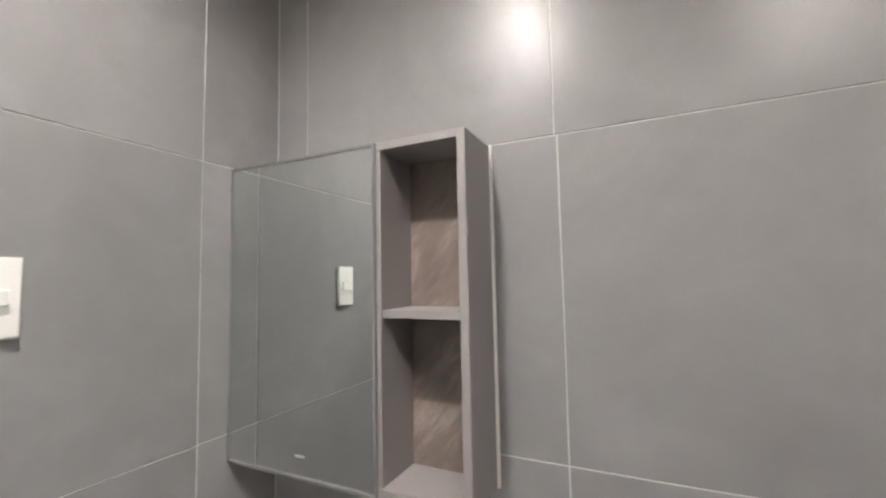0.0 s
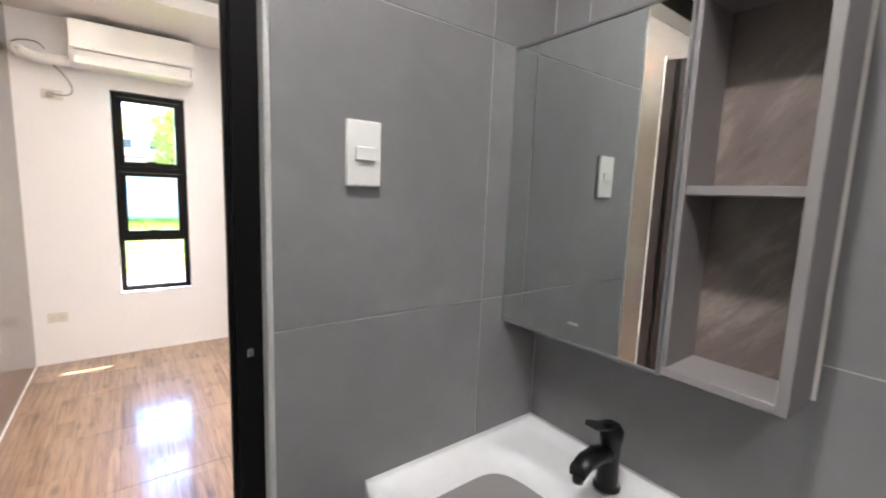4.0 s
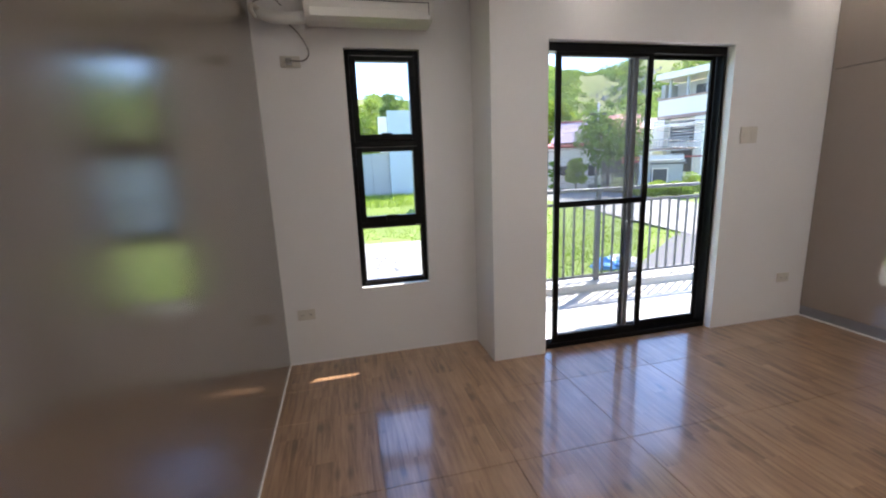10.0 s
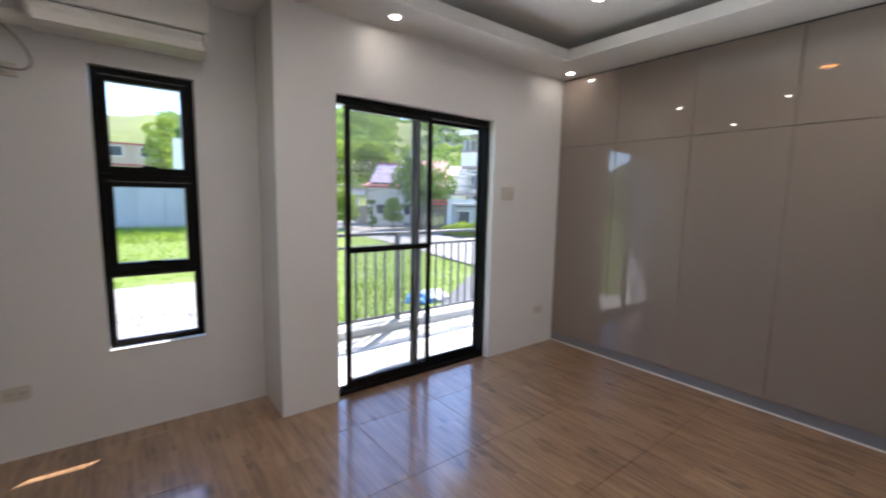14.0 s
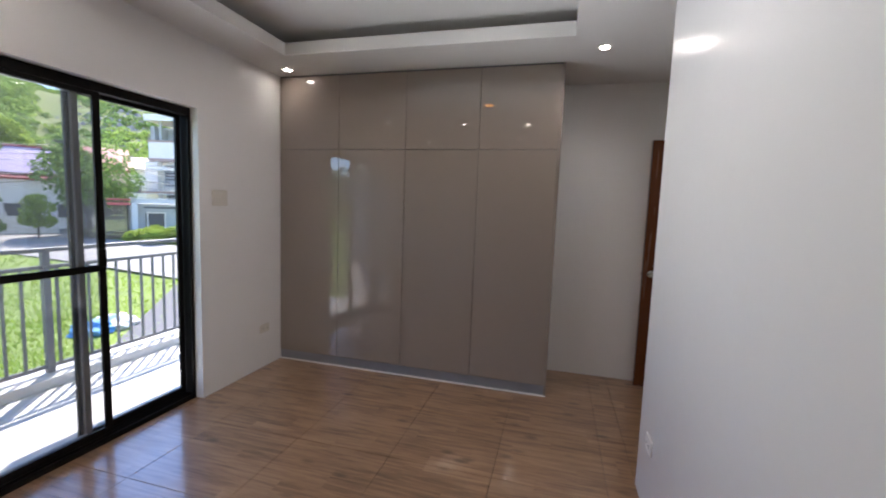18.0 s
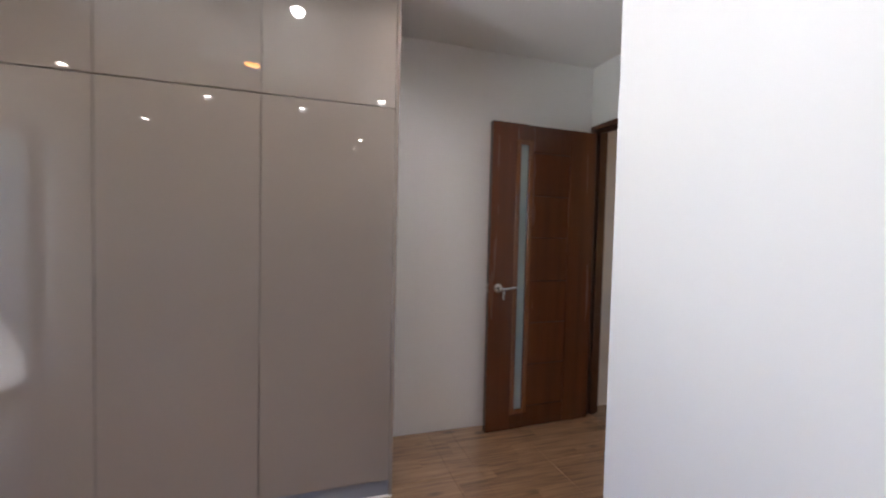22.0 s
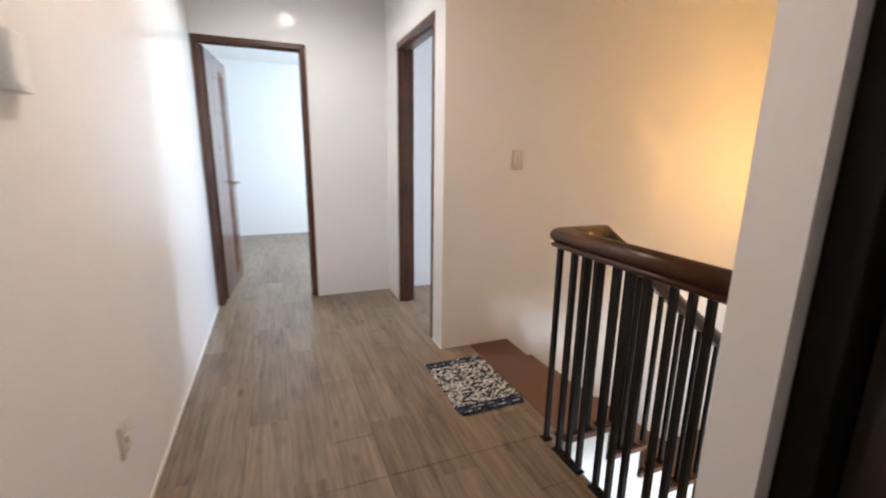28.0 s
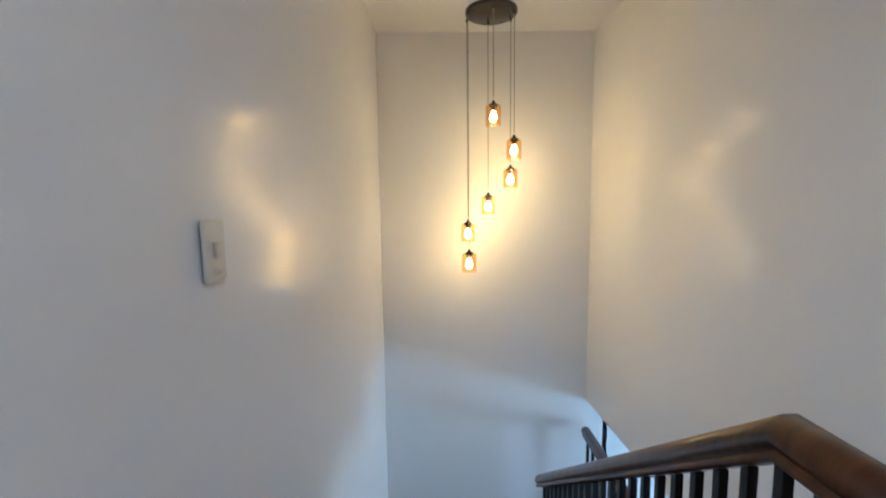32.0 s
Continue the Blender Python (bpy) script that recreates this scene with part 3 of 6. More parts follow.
# storey below, seen through the stairwell
structure("floor_low", [(WELL_X - 0.12, 4.6, YST - 0.12, 4.4, FLOOR_LOW - 0.1, FLOOR_LOW)], BALCONY, "pale tiled floor of the storey below")
structure("wall_low", [(WELL_X - 0.12, WELL_X, WELL_Y + 0.1, 4.4, FLOOR_LOW, -0.25), (4.5, 4.6, YST - 0.12, 4.4, FLOOR_LOW, -0.25), (2.72, 4.5, YST - 0.12, YST, FLOOR_LOW, -0.25),
                       (WELL_X, 0.5, 4.3, 4.42, FLOOR_LOW, -0.25), (3.6, 4.5, 4.3, 4.42, FLOOR_LOW, -0.25), (0.5, 3.6, 4.3, 4.42, -0.7, -0.25)], WHITE, "white walls of the storey below")
structure("ceiling_low", [(WELL_X, 4.5, WELL_Y + 0.09, 4.3, -0.3, -0.25), (2.76, 4.5, YST, WELL_Y + 0.09, -0.3, -0.25)], CEIL, "white ceiling of the storey below")

# bedroom ceiling with its recessed tray
TX0, TX1, TY0, TY1 = 0.07, 3.17, 1.735, 3.85
cv, cf = box_data([(XL, TX0, BCY, YW, H, H + 0.09), (TX1, XR, BCY, YS, H, H + 0.09), (TX0, TX1, BCY, TY0, H, H + 0.09), (TX0, TX1, TY1, YS, H, H + 0.09),
                   (TX0, 0.917, YS, YW, H, H + 0.09), (BCX, XR, 0.205, BCY, H, H + 0.09),
                   (TX0 - 0.3, TX1 + 0.3, TY0 - 0.3, TY1 + 0.3, H + 0.187, H + 0.24),
                   (TX0 - 0.3, TX0 - 0.26, TY0 - 0.3, TY1 + 0.3, H + 0.09, H + 0.187), (TX1 + 0.26, TX1 + 0.3, TY0 - 0.3, TY1 + 0.3, H + 0.09, H + 0.187),
                   (TX0 - 0.26, TX1 + 0.26, TY0 - 0.3, TY0 - 0.26, H + 0.09, H + 0.187), (TX0 - 0.26, TX1 + 0.26, TY1 + 0.26, TY1 + 0.3, H + 0.09, H + 0.187)])
tagged(new("ceiling_bedroom", mesh("ceiling_bedroom", cv, cf, CEIL)), "white bedroom ceiling with a recessed tray", kind="structure")
structure("roof", [(XL - 0.3, XR + 0.3, -8.0, 4.5, 3.0, 3.1), (XL - 0.3, 3.66, 4.5, 5.68, 2.75, 2.9), (3.66, 5.9, 4.5, 6.03, 2.75, 2.9), (-2.6, XL - 0.3, -8.0, YST + 0.2, 3.0, 3.1), (XR + 0.3, 5.6, -8.0, -3.9, 3.0, 3.1)], CONCRETE, "roof slab with an overhang above the balcony")


# ---- small fittings used in several rooms ----
def plate(name, label, w, h, at, rz, kind, material=None, grp=""):
    """A wall plate with its back on the local y=0 plane, facing -y. kind: one, three, two switches or a pair of sockets."""
    material = material or PLASTIC
    t = thing(name, label, "switch" if "switch" in name else "socket", at, rz, grp)
    part("cover", bx(-w / 2, w / 2, -0.009, 0, -h / 2, h / 2, 0.003), material, t)
    if kind == "one":
        part("rocker", bx(-0.019, 0.019, -0.015, -0.009, -0.012, 0.012, 0.002), material, t)
    elif kind == "tall":
        part("rocker", bx(-0.012, 0.012, -0.017, -0.009, -0.014, 0.016, 0.003), material, t)
        part("lower_button", bx(-0.012, 0.012, -0.013, -0.009, -0.046, -0.034, 0.002), material, t)
    elif kind == "three":
        part("rocker_bed", bx(-0.02, 0.02, -0.011, -0.009, -0.034, 0.034, 0.001), material, t)
        for i in range(3):
            part("rocker", bx(-0.018, 0.018, -0.015, -0.011, -0.032 + i * 0.0215, -0.0115 + i * 0.0215, 0.0015), material, t)
    elif kind == "grid":
        for i in (-1, 1):
            part("rocker_bed", bx(i * 0.036 - 0.025, i * 0.036 + 0.025, -0.011, -0.009, -0.036, 0.036, 0.001), material, t)
            for j in (-1, 1):
                part("rocker", bx(i * 0.036 - 0.02, i * 0.036 + 0.02, -0.014, -0.011, j * 0.016 - 0.014, j * 0.016 + 0.014, 0.002), material, t)
    elif kind == "sockets":
        for i in (-1, 1):
            s = part("socket_face", bx(i * w * 0.22 - 0.02, i * w * 0.22 + 0.02, -0.012, -0.009, -0.018, 0.018, 0.002), material, t)
            for k in (-1, 1):
                part("slot", bx(i * w * 0.22 + k * 0.007 - 0.0013, i * w * 0.22 + k * 0.007 + 0.0013, -0.0126, -0.0119, -0.006, 0.007), DARK, s)
    return t


def downlight(at, power, color, grp, angle=155, radius=0.04):
    t = thing("downlight", "round white recessed ceiling downlight, switched on", "lamp", at, 0, grp)
    part("trim_ring", lathe([(0.029, -0.001), (0.03, -0.006), (0.043, -0.008), (0.048, -0.003), (0.048, 0.0)], 24), PLASTIC, t)
    part("diffuser", lathe([(0.0, -0.0105), (0.02, -0.0098), (0.028, -0.008), (0.0295, -0.002)], 24), LED, t, "glowing domed diffuser")
    if power:
        spot("downlight_beam", (at[0], at[1], at[2] - 0.02), power, color, angle, radius)
    return t


BATH = (0.88, 0.945, 1.0)

# ---- bathroom ----
GX = 1.0
cab = thing("mirror_cabinet", "grey wall cabinet with a mirror door and an open niche", "cabinet", (0, 0, 0))
CZ0, CZ1, CY0, CYM, CY1, CXF = 1.108, 1.748, 0.51, 0.69, 1.076, 0.872
part("side_panel", bx(CXF + 0.004, GX, CY0, CY0 + 0.016, CZ0, CZ1, 0.0012, 1), CAB_GREY, cab)
part("side_panel", bx(CXF + 0.004, GX, CYM - 0.008, CYM + 0.008, CZ0 + 0.015, CZ1 - 0.015, 0.0012, 1), CAB_GREY, cab)
part("side_panel", bx(CXF + 0.02, GX, CY1 - 0.016, CY1, CZ0, CZ1, 0.0012, 1), CAB_GREY, cab)
part("top_panel", bx(CXF + 0.004, GX, CY0 + 0.016, CY1 - 0.016, CZ1 - 0.015, CZ1, 0.0012, 1), CAB_GREY, cab)
part("bottom_panel", bx(CXF + 0.004, GX, CY0 + 0.016, CY1 - 0.016, CZ0, CZ0 + 0.015, 0.0012, 1), CAB_GREY, cab)
part("shelf", bx(CXF + 0.008, GX - 0.012, CY0 + 0.016, CYM - 0.008, 1.422, 1.437, 0.0012, 1), CAB_GREY, cab)
part("back_panel", bx(GX - 0.012, GX - 0.002, CY0 + 0.016, CY1 - 0.016, CZ0 + 0.015, CZ1 - 0.015), STONE_BOARD, cab, "brown marbled back board")
md = part("mirror_door", bx(CXF + 0.002, CXF + 0.014, CYM, CY1 + 0.006, CZ0 - 0.002, CZ1, 0.001, 1), CAB_GREY, cab)
part("mirror_glass", bx(CXF - 0.0005, CXF + 0.0015, CYM + 0.006, CY1 - 0.002, CZ0 + 0.005, CZ1 - 0.007), MIRROR, md, "silvered mirror")
for b in ((CYM, CYM + 0.006, CZ0 - 0.002, CZ1), (CY1 - 0.002, CY1 + 0.006, CZ0 - 0.002, CZ1), (CYM + 0.006, CY1 - 0.002, CZ1 - 0.007, CZ1), (CYM + 0.006, CY1 - 0.002, CZ0 - 0.002, CZ0 + 0.005)):
    part("frame_bar", bx(CXF - 0.004, CXF + 0.0015, b[0], b[1], b[2], b[3], 0.0015), GREY_ALU, md, "grey metal frame bar")
part("maker_mark", bx(CXF - 0.0012, CXF - 0.0006, 0.86, 0.885, CZ0 + 0.04, CZ0 + 0.045), PLASTIC_GREY, md, "small grey mark on the mirror")
seal = thing("sealant_bead", "white sealant line between cabinet and tiles", "sealant", (GX, CY0 - 0.003, 1.43))
part("bead", bx(-0.004, 0.0, -0.003, 0.004, -0.325, 0.32, 0.001, 1), CAULK, seal)

plate("light_switch", "white single rocker switch plate on grey tiles", 0.068, 0.118, (0.4865, 1.076, 1.476), 0, "one")

# basin: a rim slab with a sunken bowl, made from a grid
SX0, SX1, SY0, SY1, SZ = 0.50, 0.998, 0.49, 1.074, 0.815
bm = bmesh.new()
NX, NY = 30, 34
grid = []
for i in range(NX + 1):
    rowv = []
    for j in range(NY + 1):
        x = SX0 + (SX1 - SX0) * i / NX
        y = SY0 + (SY1 - SY0) * j / NY
        u = (x - (SX0 + 0.185)) / 0.158
        v = (y - (SY0 + SY1) / 2) / 0.262
        d = (abs(u) ** 5 + abs(v) ** 5) ** 0.2
        s = min(1, max(0, (1.0 - d) / 0.42))
        z = SZ - 0.105 * s * s * (3 - 2 * s)
        if i >= NX - 1 or j in (0, NY) or i == 0:
            z += 0.010
        elif i == NX - 2 or j in (1, NY - 1) or i == 1:
            z += 0.004
        rowv.append(bm.verts.new((x, y, z)))
    grid.append(rowv)
for i in range(NX):
    for j in range(NY):
        bm.faces.new((grid[i][j], grid[i + 1][j], grid[i + 1][j + 1], grid[i][j + 1])).smooth = True
ret = bmesh.ops.extrude_face_region(bm, geom=list(bm.faces))
for v in ret["geom"]:
    if isinstance(v, bmesh.types.BMVert):
        v.co.z = min(v.co.z - 0.012, SZ - 0.035) if abs(v.co.z - SZ) > 0.02 else SZ - 0.035
bmesh.ops.recalc_face_normals(bm, faces=list(bm.faces))
basin = thing("wash_basin", "white ceramic rectangular wash basin with a raised rim", "basin", (0, 0, 0))
part("bowl", bm, CERAMIC, basin)
part("drain", lathe([(0.0, 0.004), (0.016, 0.004), (0.022, 0.001), (0.022, 0.0)], 20), CHROME, basin, "chrome waste").location = (SX0 + 0.185, (SY0 + SY1) / 2, SZ - 0.1045)
part("overflow", cyl(0.009, -0.002, 0.002, 16), CHROME, basin).matrix_basis = pose(SX0 + 0.33, (SY0 + SY1) / 2, SZ - 0.03, 0, -60, 0)
van = thing("vanity_cabinet", "grey vanity cabinet under the wash basin", "cabinet", (0, 0, 0))
part("body", bx(SX0 + 0.02, SX1 - 0.004, SY0 + 0.01, SY1 - 0.006, 0.30, SZ - 0.037, 0.002, 1), CAB_GREY, van)
for k in range(2):
    y0 = SY0 + 0.012 + k * 0.281
    dpart = part("door", bx(SX0 + 0.003, SX0 + 0.019, y0, y0 + 0.277, 0.305, SZ - 0.045, 0.002, 1), CAB_GREY, van)
    part("handle", bx(SX0 - 0.012, SX0 + 0.003, y0 + (0.25 if k == 0 else 0.015), y0 + (0.262 if k == 0 else 0.027), 0.56, 0.68, 0.002), MATTE_BLACK, dpart, "black bar handle")
tap = thing("basin_tap", "matt black single-lever basin tap", "tap", (0.905, 0.785, SZ + 0.008))
part("base_ring", lathe([(0.027, 0), (0.027, 0.006), (0.023, 0.009), (0.023, 0.01)], 24), MATTE_BLACK, tap)
part("column", lathe([(0.022, 0.008), (0.021, 0.05), (0.021, 0.098), (0.024, 0.112), (0.024, 0.126), (0.018, 0.133), (0.0, 0.134)], 24), MATTE_BLACK, tap)
sp = part("spout", sweep([(0.0, 0, 0.075), (-0.045, 0, 0.088), (-0.085, 0, 0.086), (-0.108, 0, 0.074)], [(-0.016, -0.012), (0.016, -0.012), (0.018, 0.0), (0.014, 0.011), (-0.014, 0.011), (-0.018, 0.0)]), MATTE_BLACK, tap)
part("nozzle", cyl(0.011, 0.052, 0.066, 16, at=(-0.103, 0)), MATTE_BLACK, sp)
part("lever", sweep([(0.012, 0, 0.132), (-0.03, 0, 0.143), (-0.075, 0, 0.158)], [(-0.014, -0.005), (0.014, -0.005), (0.012, 0.006), (-0.012, 0.006)]), MATTE_BLACK, tap)

# bathroom door: dark metal frame and a leaf swung in against the side wall
jf = tagged(new("door_frame_1"), "black metal bathroom door frame", kind="structure")
part("jamb", bx(0.277, 0.3445, 1.113, 1.15, 0, 2.075, 0.002, 1), BLACK_ALU, jf)
part("jamb_stop", bx(0.268, 0.277, 1.126, 1.138, 0, 2.075, 0.001, 1), BLACK_ALU, jf)
part("strike", bx(0.292, 0.302, 1.1085, 1.1135, 1.118, 1.132, 0.001, 1), CHROME, jf, "steel strike plate")
part("jamb", bx(XL + 0.0005, -0.468, 1.362, 1.412, 0, 2.075, 0.002, 1), BRONZE, jf, "bronze hinge jamb")
part("hinge_gasket", bx(XL + 0.0005, -0.472, 1.35, 1.3615, 0, 2.075, 0.002, 1), BLACK_ALU, jf, "black hinge gasket")
part("head", bx(XL + 0.001, 0.32, 1.113, 1.15, 2.077, 2.12, 0.002, 1), BLACK_ALU, jf)
part("sealant_strip", bx(0.3175, 0.3268, 1.0755, 1.1125, 0, 2.12, 0.003, 2), CAULK_OLD, jf, "uneven white sealant strip")
part("sealant_strip", bx(XL + 0.0005, -0.474, 1.4125, 1.423, 0, 2.10, 0.002, 1), CAULK, jf, "uneven white sealant strip")
leaf = thing("bathroom_door", "dark bronze framed door with a frosted teal glass panel, standing open", "door", (-0.458, 1.335, 0.012))
LW, LH = 0.735, 2.05
part("stile", bx(-0.011, 0.011, -0.105, 0.0, 0, LH, 0.003, 1), BRONZE, leaf)
part("stile", bx(-0.011, 0.011, -LW, -LW + 0.085, 0, LH, 0.003, 1), BRONZE, leaf)
part("top_rail", bx(-0.0108, 0.0108, -LW + 0.085, -0.105, LH - 0.085, LH, 0.003, 1), BRONZE, leaf)
part("bottom_rail", bx(-0.0108, 0.0108, -LW + 0.085, -0.105, 0, 0.11, 0.003, 1), BRONZE, leaf)
part("glass", bx(-0.004, 0.006, -LW + 0.085, -0.105, 0.11, LH - 0.085), FROST, leaf, "frosted teal glass panel")
for z in (0.22, 1.76):
    part("hinge", cyl(0.006, z, z + 0.09, 12, at=(0.004, 0.012)), BLACK_ALU, leaf)
part("edge_gasket", bx(-0.011, 0.0108, 0.0005, 0.013, 0, LH, 0.002, 1), BLACK_ALU, leaf, "black edge gasket")
downlight((0.26, 0.62, 2.46), 2.6, BATH, "bathroom downlights", 155, 0.045)
downlight((0.0, -0.30, 2.46), 1.8, BATH, "bathroom downlights")


# ---- bedroom ----
# slim window: two awning sashes above a fixed pane
wf = tagged(new("window_1"), "tall narrow black-framed window with two awning sashes above a fixed pane", kind="structure")
WY0, WY1 = YW + 0.035, YW + 0.10
x0, x1, z0, z1 = WIN[0] + 0.002, WIN[1] - 0.002, WIN[2] + 0.014, WIN[3] - 0.004
part("outer_frame", frame_bm(x0, x1, z0, z1, 0.028, WY0, WY1), BLACK_ALU, wf)
for zc in (1.525, 0.965):
    part("transom", bx(x0 + 0.028, x1 - 0.028, WY0, WY1, zc - 0.016, zc + 0.016, 0.002, 1), BLACK_ALU, wf)
for a, b in ((1.541, z1 - 0.028), (0.981, 1.509)):
    sash = part("sash", frame_bm(x0 + 0.0285, x1 - 0.0285, a, b, 0.042, WY0 - 0.012, WY1 - 0.02), BLACK_ALU, wf)
    pane = part("pane", bx(x0 + 0.0705, x1 - 0.0705, WY0 + 0.02, WY0 + 0.024, a + 0.042, b - 0.042), GLASS, sash)
    pane.visible_shadow = False
    part("handle", bx(0.27, 0.345, WY0 - 0.032, WY0 - 0.012, a + 0.012, a + 0.05, 0.004), BLACK_ALU, sash)
    part("drip_line", bx(x0 + 0.04, x1 - 0.04, WY0 - 0.0135, WY0 - 0.0125, b - 0.012, b - 0.009), GREY_ALU, sash)
pane = part("pane", bx(x0 + 0.028, x1 - 0.028, WY0 + 0.03, WY0 + 0.034, z0 + 0.028, 0.949), GLASS, wf)
pane.visible_shadow = False
part("bead", frame_bm(x0 + 0.0285, x1 - 0.0285, z0 + 0.0285, 0.9485, 0.012, WY0 + 0.008, WY0 + 0.029), BRONZE, wf)
part("sill", bx(WIN[0] - 0.0, WIN[1], YW - 0.004, WY0, WIN[2], WIN[2] + 0.012, 0.002, 1), WHITE, wf)

# sliding door
sd = tagged(new("door_2"), "black aluminium sliding glass door onto the balcony", kind="structure")
SY = YS + 0.075
part("head_track", bx(SD[0], SD[1], SY - 0.01, SY + 0.075, 2.052, SD[2], 0.002, 1), BLACK_ALU, sd)
part("sill_track", bx(SD[0], SD[1], SY - 0.012, SY + 0.075, -0.01, 0.03, 0.002, 1), BLACK_ALU, sd)
for yy in (0.008, 0.032, 0.056):
    part("track_rib", bx(SD[0] + 0.01, SD[1] - 0.01, SY + yy, SY + yy + 0.004, 0.03, 0.042), BLACK_ALU, sd)
part("jamb", bx(SD[0], SD[0] + 0.016, SY - 0.01, SY + 0.075, 0.03, 2.052, 0.002, 1), BLACK_ALU, sd)
part("jamb", bx(SD[1] - 0.024, SD[1], SY - 0.01, SY + 0.075, 0.03, 2.052, 0.002, 1), BLACK_ALU, sd)
def panel(name, xa, xb, y, sl, sr, mid, material, pane_mat, label):
    p = part(name, frame_bm(xa, xb, 0.044, 2.056, sl, y - 0.0105, y + 0.0105, 0.03, 0.045), material, sd, label)
    if mid:
        part("mid_rail", bx(xa + sl, xb - sl, y - 0.0095, y + 0.0095, 1.035, 1.075, 0.002, 1), material, p)
        part("latch", bx(xb - sl - 0.008, xb - 0.004, y - 0.021, y - 0.0105, 1.06, 1.165, 0.003), material, p)
    for za, zb in (((0.089, 1.035), (1.075, 2.026)) if mid else ((0.089, 2.026),)):
        q = part("pane", bx(xa + sl, xb - sl, y - 0.002, y + 0.002, za, zb), pane_mat, p)
        q.visible_shadow = False
    return p
panel("screen_panel", 1.40, 2.14, SY + 0.010, 0.04, 0.042, True, BLACK_ALU, SCREEN, "black framed sliding panel with a middle rail")
# This frame's grey has the outdoor light put into its colour.
panel("glass_panel", 1.412, 2.04, SY + 0.034, 0.036, 0.056, False, GREY_ALU, GLASS, "glass panel, its frame coloured the grey it shows when lit from outside")
panel("glass_panel", 1.985, 2.706, SY + 0.058, 0.036, 0.045, False, BLACK_ALU, GLASS, "black framed fixed glass panel")

# air conditioner over the window
ac = thing("air_conditioner", "white split air conditioner on the wall above the window", "air conditioner", (-0.15, YW, 2.238))
sec = [(0, 0.0), (-0.14, 0.0), (-0.175, 0.018), (-0.2, 0.07), (-0.208, 0.13), (-0.208, 0.28), (-0.195, 0.302), (-0.17, 0.31), (0, 0.31)]
bm = bmesh.new()
ends = [[bm.verts.new((x, y, z)) for y, z in sec] for x in (0, 0.77)]
for j in range(len(sec)):
    k = (j + 1) % len(sec)
    bm.faces.new((ends[0][j], ends[0][k], ends[1][k], ends[1][j]))
bm.faces.new(list(reversed(ends[0])))
bm.faces.new(ends[1])
bmesh.ops.recalc_face_normals(bm, faces=list(bm.faces))
bmesh.ops.bevel(bm, geom=list(bm.edges), offset=0.008, segments=2, affect="EDGES")
part("body", bm, PLASTIC, ac)
part("front_panel", bx(0.006, 0.764, -0.2155, -0.2085, 0.105, 0.298, 0.003), PLASTIC, ac)
fl = bx(0.03, 0.74, -0.003, 0.003, -0.05, 0.05, 0.002)
bmesh.ops.transform(fl, matrix=pose(0, -0.195, 0.048, -24, 0, 0), verts=list(fl.verts))
part("flap", fl, PLASTIC, ac)
# Solid dark strips on the body stand for the shade in its gaps.
for zz in (0.098, ):
    part("shadow_gap", bx(0.03, 0.74, -0.2098, -0.2085, zz - 0.002, zz + 0.002), DARK, ac)
part("end_gap", bx(0.738, 0.741, -0.206, -0.1985, 0.03, 0.098), DARK, ac)
part("logo", bx(0.12, 0.15, -0.2162, -0.2156, 0.118, 0.122), PLASTIC_GREY, ac, "small grey mark")
duct = thing("refrigerant_pipe", "white wrapped pipe bundle from the air conditioner into the wall", "pipe", (-0.15, YW - 0.05, 2.27))
part("wrap", tube(curve_pts([(0.0, -0.03, 0.0), (-0.1, -0.035, -0.01), (-0.2, -0.03, -0.005), (-0.27, 0.0, 0.03), (-0.28, 0.06, 0.04)]), 0.034, 12), PLASTIC, duct)
part("tape_end", tube(curve_pts([(-0.25, -0.02, 0.02), (-0.29, -0.05, 0.05), (-0.3, -0.06, 0.02), (-0.28, -0.05, -0.02)]), 0.014, 8), PLASTIC_OLD, duct, "frayed tape end")
cb = thing("power_cable", "grey power cable looping from the air conditioner to its socket", "cable", (-0.27, YW - 0.03, 2.03))
part("cord", tube(curve_pts([(0.0, -0.02, 0.0), (0.08, -0.02, 0.0), (0.115, -0.025, 0.03), (0.11, -0.03, 0.08), (0.07, -0.03, 0.15), (0.02, -0.04, 0.2), (-0.03, -0.05, 0.235)], 40), 0.0045, 8), CABLE, cb)
part("plug", bx(-0.025, 0.012, -0.022, 0.02, -0.017, 0.017, 0.004), PLASTIC_GREY, cb, "grey plug")
lp = thing("cable_loop", "dark cable loop above the pipe by the corner", "cable", (-0.36, YW - 0.06, 2.3))
part("loop", tube(curve_pts([(0.08, -0.05, 0.02), (0.04, -0.03, 0.06), (-0.03, 0.0, 0.07), (-0.085, 0.01, 0.05), (-0.09, 0.0, 0.02), (-0.05, -0.02, 0.0)], 36), 0.004, 8), CABLE, lp)

plate("wall_socket", "white twin wall socket on the white wall", 0.118, 0.075, (-0.338, YW, 0.366), 0, "sockets", PLASTIC_OLD)
plate("wall_socket", "white socket behind the air conditioner plug", 0.12, 0.068, (-0.27, YW, 2.032), 0, "sockets", PLASTIC_OLD)
plate("wall_socket", "white twin wall socket on the taupe wall", 0.115, 0.075, (XL, 2.275, 0.372), 90, "sockets", PLASTIC)
plate("wall_socket", "white twin wall socket beside the wardrobe", 0.118, 0.075, (3.412, YS, 0.352), 0, "sockets", PLASTIC_OLD)
plate("light_switch", "cream four-rocker switch plate beside the sliding door", 0.148, 0.118, (2.92, YS, 1.488), 0, "grid", PLASTIC_OLD)
plate("wall_socket", "white twin wall socket near the corner of the white wall", 0.118, 0.075, (2.46, BCY, 0.36), 180, "sockets", PLASTIC)
